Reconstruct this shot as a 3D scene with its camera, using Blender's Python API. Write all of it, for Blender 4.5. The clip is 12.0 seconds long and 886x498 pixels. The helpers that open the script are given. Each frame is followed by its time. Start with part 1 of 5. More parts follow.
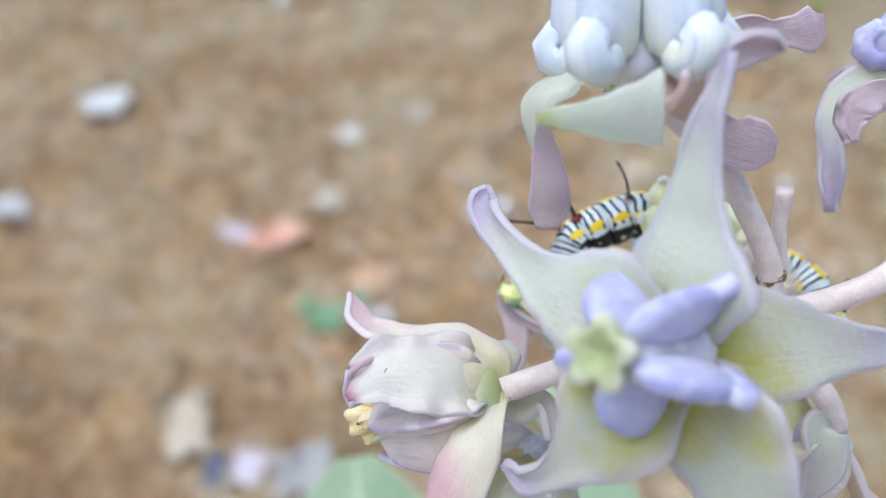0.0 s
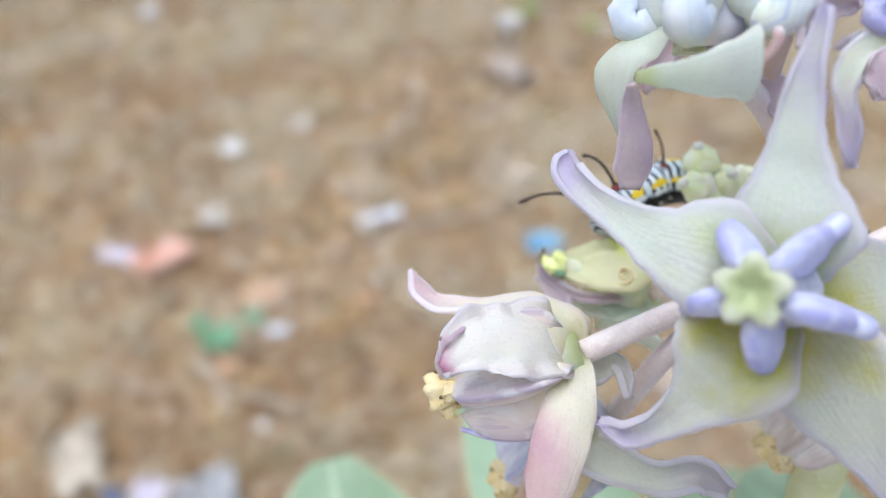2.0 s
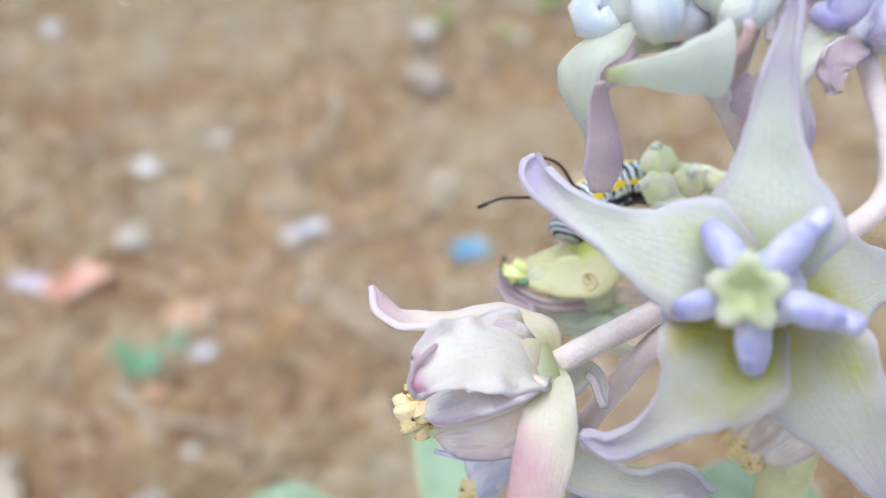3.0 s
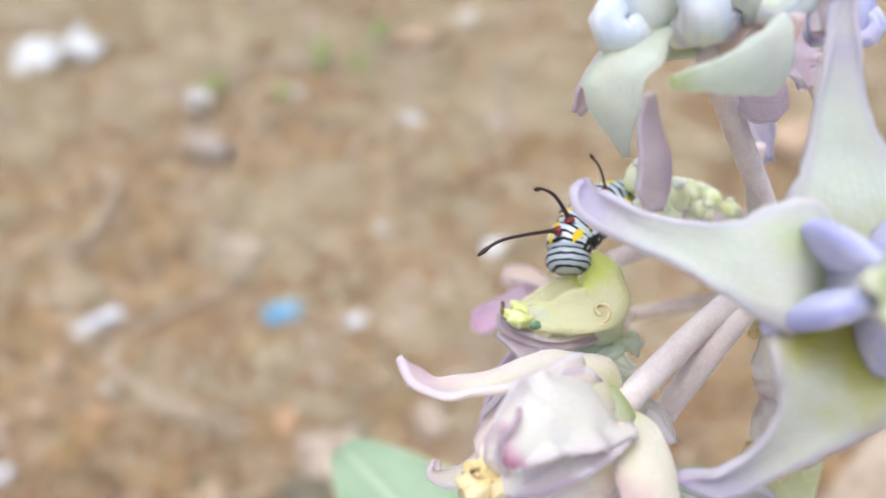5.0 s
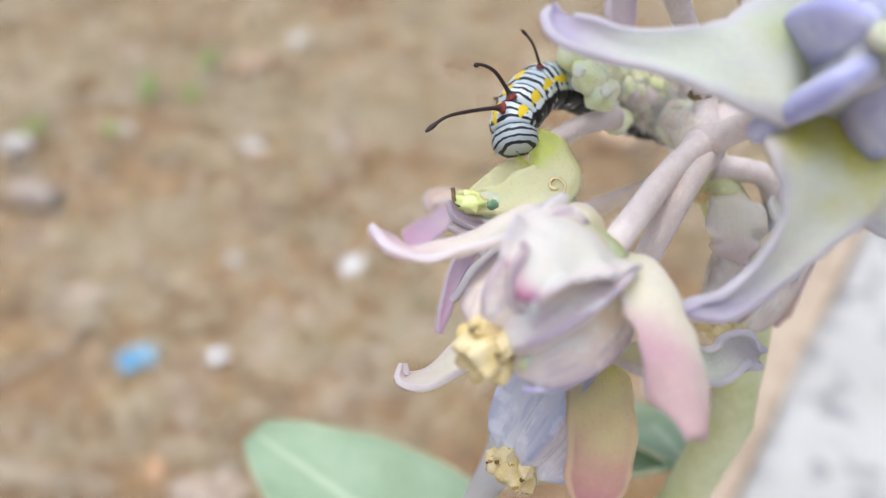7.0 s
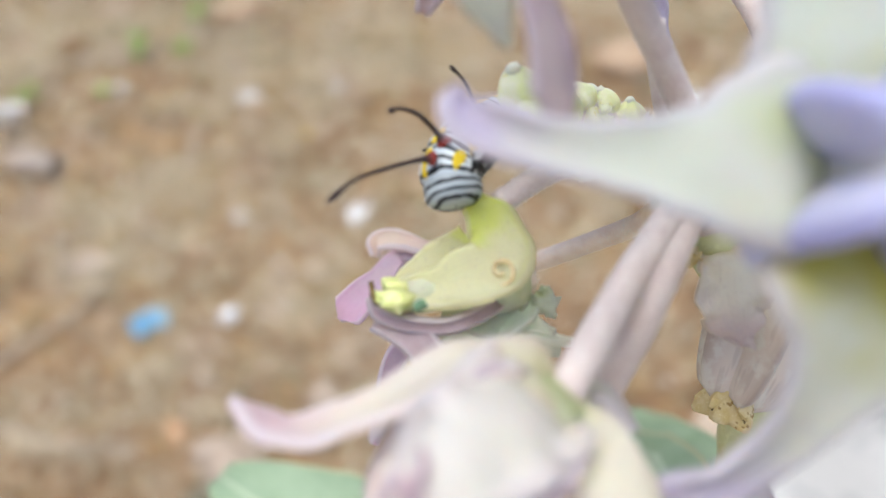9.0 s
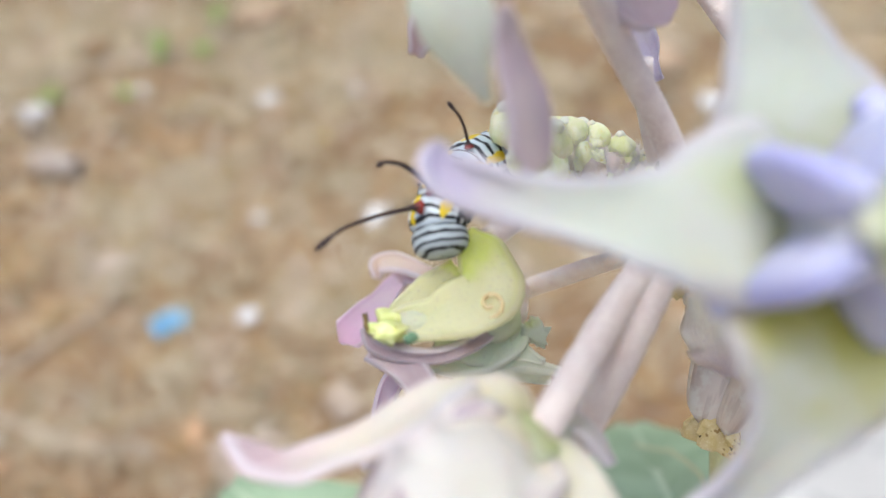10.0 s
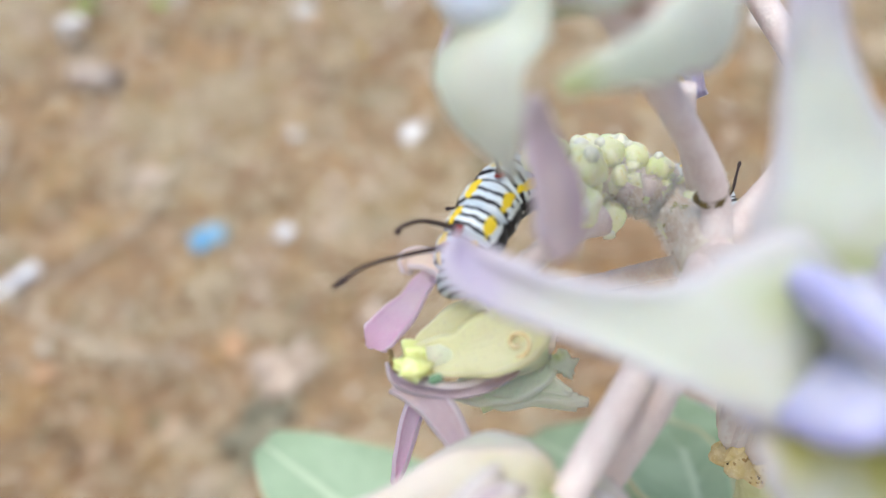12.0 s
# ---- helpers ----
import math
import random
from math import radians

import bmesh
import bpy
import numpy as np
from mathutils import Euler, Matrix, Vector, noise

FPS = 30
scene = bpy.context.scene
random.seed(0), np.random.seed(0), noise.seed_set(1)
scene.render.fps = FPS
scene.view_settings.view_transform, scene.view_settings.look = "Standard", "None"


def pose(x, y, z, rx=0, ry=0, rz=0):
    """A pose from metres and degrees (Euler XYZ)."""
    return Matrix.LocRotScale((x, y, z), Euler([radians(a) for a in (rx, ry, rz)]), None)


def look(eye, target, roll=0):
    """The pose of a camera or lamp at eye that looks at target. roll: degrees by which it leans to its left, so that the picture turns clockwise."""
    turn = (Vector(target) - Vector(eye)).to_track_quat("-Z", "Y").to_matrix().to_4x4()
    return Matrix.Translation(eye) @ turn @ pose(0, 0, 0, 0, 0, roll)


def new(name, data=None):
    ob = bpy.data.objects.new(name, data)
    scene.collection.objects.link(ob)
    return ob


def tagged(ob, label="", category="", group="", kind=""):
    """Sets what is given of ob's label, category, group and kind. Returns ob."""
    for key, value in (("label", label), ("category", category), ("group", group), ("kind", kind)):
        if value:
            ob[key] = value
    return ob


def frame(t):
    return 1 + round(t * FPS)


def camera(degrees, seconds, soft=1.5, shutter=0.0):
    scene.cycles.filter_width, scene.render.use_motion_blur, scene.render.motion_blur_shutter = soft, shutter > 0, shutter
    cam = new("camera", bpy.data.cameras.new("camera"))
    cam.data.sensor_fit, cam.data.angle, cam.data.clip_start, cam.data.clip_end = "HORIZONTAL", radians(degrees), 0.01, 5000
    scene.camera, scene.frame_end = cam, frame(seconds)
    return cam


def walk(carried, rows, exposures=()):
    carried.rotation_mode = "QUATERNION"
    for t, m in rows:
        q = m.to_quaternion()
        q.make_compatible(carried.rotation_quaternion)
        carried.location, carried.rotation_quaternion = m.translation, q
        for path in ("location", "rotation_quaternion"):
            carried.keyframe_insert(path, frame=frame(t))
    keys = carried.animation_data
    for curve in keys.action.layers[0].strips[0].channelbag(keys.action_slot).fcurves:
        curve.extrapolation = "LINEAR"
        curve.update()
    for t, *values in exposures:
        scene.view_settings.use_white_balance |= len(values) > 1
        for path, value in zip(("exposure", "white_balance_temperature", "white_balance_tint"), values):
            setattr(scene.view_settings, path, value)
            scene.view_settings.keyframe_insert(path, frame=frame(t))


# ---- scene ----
V = Vector
# ---- camera ----
cam = camera(56.0, 12.0, soft=1.0)
cam.data.dof.use_dof = True
cam.data.dof.focus_distance = 0.097
cam.data.dof.aperture_fstop = 12.5
cam.data.dof.aperture_blades = 0
PATH = [
    (0.0, 0.04260, -0.00434, 1.17217, 45.085, 6.560, 22.232),
    (0.5, 0.02953, -0.01410, 1.17065, 45.408, 5.739, 21.391),
    (1.0, 0.03005, -0.01056, 1.16363, 45.290, 4.607, 19.431),
    (1.5, 0.02506, -0.01340, 1.16716, 45.164, 3.229, 16.613),
    (2.0, 0.02162, -0.01495, 1.17103, 45.058, 3.120, 14.197),
    (2.5, 0.02192, -0.01442, 1.16915, 45.200, 2.457, 11.972),
    (2.7, 0.02060, -0.01350, 1.16890, 45.314, 2.054, 10.434),
    (4.3, -0.00568, -0.00607, 1.15953, 48.169, -1.385, 1.509),
    (4.6, -0.00626, -0.00369, 1.15878, 49.105, -1.421, -2.251),
    (5.0, -0.01014, -0.00411, 1.15979, 49.204, -1.753, -7.538),
    (5.5, -0.01236, -0.00411, 1.14590, 47.998, -2.104, -14.481),
    (6.0, -0.01333, 0.00086, 1.14295, 48.624, -3.286, -17.953),
    (6.5, -0.01733, -0.00402, 1.14113, 50.652, -3.324, -19.418),
    (7.0, -0.02232, -0.00644, 1.14167, 51.363, -3.282, -19.470),
    (7.2, -0.02380, -0.00537, 1.14192, 51.061, -2.570, -20.254),
    (8.8, -0.00508, 0.01633, 1.13567, 47.790, -0.790, -21.601),
    (9.0, -0.00391, 0.01641, 1.14117, 46.904, 0.062, -21.300),
    (9.5, -0.00134, 0.01545, 1.14186, 46.972, 0.664, -20.481),
    (10.0, -0.00128, 0.01555, 1.14556, 46.944, 0.793, -20.196),
    (10.5, -0.00229, 0.01954, 1.14830, 46.812, 0.676, -20.054),
    (11.0, 0.00275, 0.02529, 1.14763, 45.820, 0.883, -19.934),
    (11.3, -0.00032, 0.02126, 1.15467, 46.550, 1.151, -19.470),
    (11.5, -0.00262, 0.02495, 1.15406, 44.186, 1.027, -19.048),
    (11.6, -0.00446, 0.02230, 1.15614, 42.908, 0.476, -18.440),
    (12.0, 0.00301, 0.02487, 1.15259, 41.010, 1.911, -17.826),
]
walk(cam, [(t, pose(*row)) for t, *row in PATH], [(0.0, 0.22, 5430, 6), (1.0, 0.31, 5490, 6), (2.7, 0.33, 5490, 7), (4.4, 0.42, 5720, 8), (6.5, 0.33, 5720, 8), (9.2, 0.27, 5850, 7), (10.5, 0.34, 5760, 7), (12.0, 0.35, 5760, 7)])

# ---- light: open shade under a bright sky, the sun veiled and high ----
SUN_DIR = V((-0.16, -0.06, 0.95)).normalized()
world = bpy.data.worlds.new("sky")
scene.world = world
world.use_nodes = True
wn = world.node_tree
bg = wn.nodes["Background"]
sky = wn.nodes.new("ShaderNodeTexSky")
sky.sky_type = "NISHITA"
sky.sun_disc = False
sky.sun_elevation = math.asin(SUN_DIR.z)
sky.sun_rotation = math.atan2(SUN_DIR.x, SUN_DIR.y)
sky.air_density, sky.dust_density, sky.ozone_density = 1.0, 7.0, 1.0
wn.links.new(sky.outputs[0], bg.inputs[0])
bg.inputs[1].default_value = 0.15
sun_data = bpy.data.lights.new("sun", "SUN")
sun_data.energy, sun_data.angle, sun_data.color = 0.90, radians(50), (0.98, 1.0, 0.94)
sun = new("sun", sun_data)
sun.matrix_basis = look(SUN_DIR * 20, (0, 0, 0))


# ---- materials ----
class Mat:
    """A node material with short ways to add nodes."""

    def __init__(self, name):
        self.m = bpy.data.materials.new(name)
        self.m.use_nodes = True
        self.t = self.m.node_tree
        self.b = self.t.nodes["Principled BSDF"]
        self.out = self.t.nodes["Material Output"]

    def node(self, kind):
        return self.t.nodes.new("ShaderNode" + kind)

    def put(self, value, socket):
        if isinstance(value, bpy.types.NodeSocket):
            self.t.links.new(value, socket)
        elif isinstance(value, (tuple, list)) and len(value) == 3 and socket.type == "RGBA":
            socket.default_value = (*value, 1)
        else:
            socket.default_value = value

    def math(self, op, a, b=0.0, c=0.0, clamp=False):
        n = self.node("Math")
        n.operation, n.use_clamp = op, clamp
        for s, v in zip(n.inputs, (a, b, c)):
            self.put(v, s)
        return n.outputs[0]

    def ramp(self, x, lo, hi):
        n = self.node("MapRange")
        n.interpolation_type = "SMOOTHSTEP"
        self.put(x, n.inputs[0])
        n.inputs[1].default_value, n.inputs[2].default_value = lo, hi
        return n.outputs[0]

    def mix(self, f, a, b):
        n = self.node("Mix")
        n.data_type = "RGBA"
        self.put(f, n.inputs[0])
        self.put(a, n.inputs[6])
        self.put(b, n.inputs[7])
        return n.outputs[2]

    def attr(self, name):
        n = self.node("Attribute")
        n.attribute_name = name
        return n.outputs["Fac"]

    def coords(self, x, y, z=0.0):
        n = self.node("CombineXYZ")
        for s, v in zip(n.inputs, (x, y, z)):
            self.put(v, s)
        return n.outputs[0]

    def place(self):
        return self.node("TexCoord").outputs["Object"]

    def noise(self, scale, detail=3.0, vector=None, rough=0.55):
        n = self.node("TexNoise")
        n.inputs["Scale"].default_value, n.inputs["Detail"].default_value, n.inputs["Roughness"].default_value = scale, detail, rough
        self.put(vector if vector is not None else self.place(), n.inputs["Vector"])
        return n.outputs["Fac"]

    def bump(self, height, strength, distance):
        n = self.node("Bump")
        n.inputs["Strength"].default_value, n.inputs["Distance"].default_value = strength, distance
        self.put(height, n.inputs["Height"])
        self.t.links.new(n.outputs[0], self.b.inputs["Normal"])

    def done(self, color, rough=0.6, metallic=0.0, spec=0.5, thin=0.0, sss=0.0):
        self.put(color, self.b.inputs["Base Color"])
        self.put(rough, self.b.inputs["Roughness"])
        self.b.inputs["Metallic"].default_value = metallic
        self.b.inputs["Specular IOR Level"].default_value = spec
        if sss:
            self.b.inputs["Subsurface Weight"].default_value = sss
            self.b.inputs["Subsurface Radius"].default_value = (1.0, 0.8, 0.6)
            self.b.inputs["Subsurface Scale"].default_value = 0.001
        if thin:
            tr, mx = self.node("BsdfTranslucent"), self.node("MixShader")
            self.put(color, tr.inputs[0])
            mx.inputs[0].default_value = thin
            self.t.links.new(self.b.outputs[0], mx.inputs[1])
            self.t.links.new(tr.outputs[0], mx.inputs[2])
            self.t.links.new(mx.outputs[0], self.out.inputs[0])
        return self.m


def petal_material(name, throat, middle, tip, turn=(0.45, 0.95), stain=0.10, neck=(0.0, 0.30), rim_color=(0.80, 0.75, 0.79), edge=0.4, thin=0.40, skew=0.0):
    """Waxy petal: throat, blade and tip colours along its length, fine veins, a darker rim, blotches."""
    k = Mat(name)
    along, across = k.attr("along"), k.attr("across")
    veins = k.noise(1.0, 4, k.coords(k.math("MULTIPLY", across, 26), k.math("MULTIPLY", along, 2.5), 3.1))
    cells = k.noise(1400, 2)
    blot = k.noise(170, 3)
    wob = k.math("ADD", along, k.math("MULTIPLY_ADD", blot, 0.5, -0.25))
    c = k.mix(k.ramp(wob, *neck), throat, middle)
    c = k.mix(k.ramp(k.math("ADD", wob, k.math("MULTIPLY_ADD", across, skew, -0.5 * skew)), *turn), c, tip)
    c = k.mix(k.math("MULTIPLY", k.ramp(k.noise(110, 2), 0.48, 0.66), 0.22), c, (0.84, 0.80, 0.58))
    c = k.mix(k.math("MULTIPLY", k.ramp(k.noise(150, 3), 0.52, 0.68), 0.13), c, (0.66, 0.54, 0.66))
    c = k.mix(k.math("MULTIPLY", k.ramp(k.noise(2600, 1), 0.62, 0.72), 0.16), c, (0.50, 0.40, 0.54))
    rim = k.math("ABSOLUTE", k.math("MULTIPLY_ADD", across, 2, -1))
    c = k.mix(k.math("MULTIPLY", k.ramp(rim, 0.55, 0.9), edge), c, tip)
    c = k.mix(k.math("MULTIPLY", k.ramp(rim, 0.86, 0.98), 0.7), c, rim_color)
    c = k.mix(k.math("MULTIPLY", k.ramp(veins, 0.52, 0.72), stain), c, (0.38, 0.3, 0.36))
    c = k.mix(k.math("MULTIPLY", k.ramp(cells, 0.45, 0.8), 0.12), c, (0.95, 0.97, 0.93))
    k.bump(k.math("ADD", k.math("MULTIPLY", veins, 0.55), k.math("MULTIPLY", cells, 0.45)), 0.7, 0.0005)
    return k.done(c, 0.58, spec=0.35, thin=thin, sss=0.25)


CREAM, LAVENDER, THROAT = (0.76, 0.79, 0.68), (0.62, 0.55, 0.71), (0.62, 0.68, 0.34)
petal_mat = petal_material("petal_cream_lavender", THROAT, CREAM, LAVENDER)
petal_white_mat = petal_material("petal_limp_white", (0.66, 0.60, 0.40), (0.87, 0.84, 0.76), (0.80, 0.70, 0.68), turn=(0.52, 0.9), rim_color=(0.84, 0.76, 0.62), edge=0.2, thin=0.5)
petal_cream_mat = petal_material("petal_plain_cream", (0.72, 0.78, 0.44), (0.88, 0.93, 0.82), (0.88, 0.92, 0.84), rim_color=(0.88, 0.88, 0.82), edge=0.06, thin=0.65, stain=0.06)
petal_throat_mat = petal_material("petal_cream_olive_throat", (0.63, 0.60, 0.09), (0.72, 0.73, 0.61), LAVENDER, neck=(0.10, 0.40))
petal_pink_mat = petal_material("petal_cream_pink", (0.74, 0.70, 0.36), (0.90, 0.85, 0.72), (0.83, 0.66, 0.70), neck=(0.0, 0.35), turn=(0.5, 1.05), rim_color=(0.90, 0.84, 0.84), edge=0.3, stain=0.05)
petal_spot_mat = petal_material("petal_white_pink_spot", (0.74, 0.72, 0.36), (0.87, 0.84, 0.77), (0.62, 0.28, 0.42), neck=(0.0, 0.30), turn=(0.80, 0.98), stain=0.06, rim_color=(0.88, 0.84, 0.86), edge=0.12)
petal_olive_mat = petal_material("petal_olive_yellow", (0.84, 0.84, 0.34), (0.91, 0.85, 0.55), (0.72, 0.42, 0.44), turn=(0.38, 0.92), stain=0.04, rim_color=(0.84, 0.74, 0.50), edge=0.1, thin=0.7)
petal_rose_mat = petal_material("petal_deep_rose", (0.74, 0.74, 0.38), (0.87, 0.83, 0.68), (0.66, 0.43, 0.46), turn=(0.36, 0.95), stain=0.08, edge=0.10, skew=0.5)
petal_grey_mat = petal_material("petal_green_lavender", (0.66, 0.66, 0.36), (0.82, 0.83, 0.71), (0.69, 0.65, 0.66), turn=(0.45, 1.0), thin=0.5)
petal_green_mat = petal_material("petal_eaten_green", (0.88, 0.92, 0.66), (0.88, 0.95, 0.82), (0.93, 0.92, 0.82), turn=(0.6, 1.1), stain=0.05, thin=0.6, edge=0.2, rim_color=(0.93, 0.93, 0.86))
petal_eaten_mat = petal_material("petal_chewed_yellow", (0.82, 0.90, 0.22), (0.98, 0.96, 0.70), (0.90, 0.95, 0.30), neck=(0.12, 0.34), turn=(0.84, 0.95), stain=0.03, edge=0.12, thin=0.6, rim_color=(0.93, 0.90, 0.70))
petal_violet_mat = petal_material("petal_violet", (0.70, 0.62, 0.66), (0.73, 0.60, 0.70), (0.76, 0.50, 0.67), turn=(0.4, 1.0), thin=0.5)
petal_dusk_mat = petal_material("petal_dull_mauve", (0.67, 0.58, 0.57), (0.66, 0.54, 0.57), (0.63, 0.50, 0.56), stain=0.07)
petal_blush_mat = petal_material("petal_blush", (0.73, 0.63, 0.63), (0.74, 0.63, 0.65), (0.71, 0.54, 0.60))
petal_peach_mat = petal_material("petal_peach", (0.76, 0.72, 0.58), (0.82, 0.68, 0.58), (0.76, 0.58, 0.54), turn=(0.5, 1.0))


def lobe_material(name, side, ridge, base):
    k = Mat(name)
    along, across = k.attr("along"), k.attr("across")
    n = k.noise(260, 3)
    lines = k.noise(1.0, 2, k.coords(k.math("MULTIPLY", across, 14), k.math("MULTIPLY", along, 1.6), 7.0))
    c = k.mix(k.ramp(k.math("ADD", along, k.math("MULTIPLY_ADD", n, 0.4, -0.2)), 0.05, 0.5), base, side)
    edge = k.ramp(k.math("ABSOLUTE", k.math("MULTIPLY_ADD", across, 2, -1)), 0.55, 0.0)
    c = k.mix(k.math("MULTIPLY", edge, 0.7), c, ridge)
    c = k.mix(k.math("MULTIPLY", k.ramp(lines, 0.52, 0.60), 0.28), c, ridge)
    c = k.mix(k.math("MULTIPLY", k.ramp(k.noise(420, 3), 0.5, 0.66), 0.45), c, tuple(min(0.9, x * 1.22 + 0.04) for x in side))
    k.bump(k.math("ADD", n, lines), 0.35, 0.0004)
    return k.done(c, 0.62, spec=0.25, sss=0.35, thin=0.08)


lobe_blue_mat = lobe_material("corona_blue_lavender", (0.66, 0.66, 0.83), (0.36, 0.36, 0.68), (0.58, 0.52, 0.68))
lobe_dusk_mat = lobe_material("corona_dusky_mauve", (0.86, 0.75, 0.64), (0.38, 0.30, 0.42), (0.88, 0.78, 0.58))
lobe_sky_mat = lobe_material("corona_pale_blue", (0.76, 0.73, 0.73), (0.32, 0.34, 0.50), (0.78, 0.75, 0.66))
lobe_pale_mat = lobe_material("corona_whitish_blue", (0.80, 0.83, 0.84), (0.55, 0.62, 0.76), (0.82, 0.84, 0.68))
lobe_dry_mat = lobe_material("corona_withered_beige", (0.82, 0.72, 0.62), (0.42, 0.33, 0.27), (0.84, 0.80, 0.70))
lobe_green_mat = lobe_material("corona_eaten_yellow_green", (0.72, 0.76, 0.36), (0.60, 0.56, 0.16), (0.80, 0.82, 0.55))


def speckled(name, a, b, scale, rough=0.7, bump=0.4, depth=0.0005, spots=None, thin=0.0, sss=0.0, spec=0.4):
    k = Mat(name)
    n, fine = k.noise(scale, 4), k.noise(scale * 6, 3)
    c = k.mix(k.ramp(n, 0.3, 0.7), a, b)
    c = k.mix(k.math("MULTIPLY", k.ramp(fine, 0.5, 0.8), 0.35), c, tuple(min(1, x * 1.35 + 0.02) for x in b))
    if spots:
        c = k.mix(k.ramp(k.noise(scale * 2.3, 2), 0.60, 0.68), c, spots)
    k.bump(k.math("ADD", n, k.math("MULTIPLY", fine, 0.5)), bump, depth)
    return k.done(c, rough, thin=thin, sss=sss, spec=spec)


def stigma_material():
    """Lime in the hollow of the head, cream on its corners."""
    k = Mat("stigma_lime_cream")
    n = k.noise(300, 3)
    c = k.mix(k.ramp(k.math("ADD", k.attr("along"), k.math("MULTIPLY_ADD", n, 0.5, -0.25)), 0.45, 1.0), (0.38, 0.42, 0.20), (0.60, 0.60, 0.46))
    k.bump(n, 0.5, 0.0005)
    return k.done(c, 0.55, sss=0.3)


stigma_green_mat = stigma_material()
stigma_yellow_mat = speckled("stigma_dry_yellow", (0.66, 0.50, 0.19), (0.80, 0.68, 0.40), 420, spots=(0.40, 0.25, 0.08))
pedicel_mat = speckled("pedicel_downy_mauve", (0.68, 0.57, 0.53), (0.76, 0.67, 0.62), 420, rough=0.85, sss=0.2)
peach_stalk_mat = speckled("pedicel_downy_peach", (0.82, 0.66, 0.54), (0.90, 0.77, 0.64), 420, rough=0.85, sss=0.2)
stalk_mat = speckled("stalk_downy_brown_grey", (0.62, 0.50, 0.39), (0.82, 0.76, 0.65), 300, rough=0.95, spots=(0.42, 0.38, 0.16))
stem_mat = speckled("stem_yellow_green", (0.60, 0.60, 0.28), (0.70, 0.70, 0.42), 180, rough=0.75)
bud_mat = speckled("bud_pale_green", (0.80, 0.84, 0.42), (0.93, 0.92, 0.68), 380, rough=0.7, sss=0.4, spots=(0.82, 0.78, 0.36))
down_mat = speckled("white_down", (0.74, 0.72, 0.68), (0.85, 0.83, 0.8), 900, rough=0.95)
scar_mat = speckled("chewed_brown_rim", (0.12, 0.08, 0.03), (0.25, 0.18, 0.06), 900)
sap_mat = speckled("chewed_lime_flesh", (0.64, 0.70, 0.20), (0.80, 0.82, 0.42), 600, rough=0.4, sss=0.3)


def leaf_material():
    k = Mat("leaf_waxy_pale_green")
    along, across = k.attr("along"), k.attr("across")
    side = k.math("ABSOLUTE", k.math("MULTIPLY_ADD", across, 2, -1))
    rib = k.math("SUBTRACT", k.math("MULTIPLY", along, 9), k.math("MULTIPLY", side, 2.2))
    rib = k.math("ABSOLUTE", k.math("SUBTRACT", k.math("FRACT", rib), 0.5))
    n = k.noise(70, 4)
    c = k.mix(k.ramp(n, 0.3, 0.7), (0.38, 0.50, 0.31), (0.49, 0.62, 0.42))
    c = k.mix(k.math("MULTIPLY", k.ramp(rib, 0.07, 0.0), 0.25), c, (0.55, 0.66, 0.50))
    c = k.mix(k.ramp(side, 0.09, 0.03), c, (0.62, 0.72, 0.52))
    c = k.mix(k.ramp(side, 0.93, 0.985), c, (0.66, 0.62, 0.38))
    k.bump(k.math("ADD", k.math("MULTIPLY", k.ramp(rib, 0.12, 0.0), -0.5), k.noise(600, 2)), 0.4, 0.0006)
    return k.done(c, 0.55, spec=0.35, thin=0.38)


leaf_mat = leaf_material()


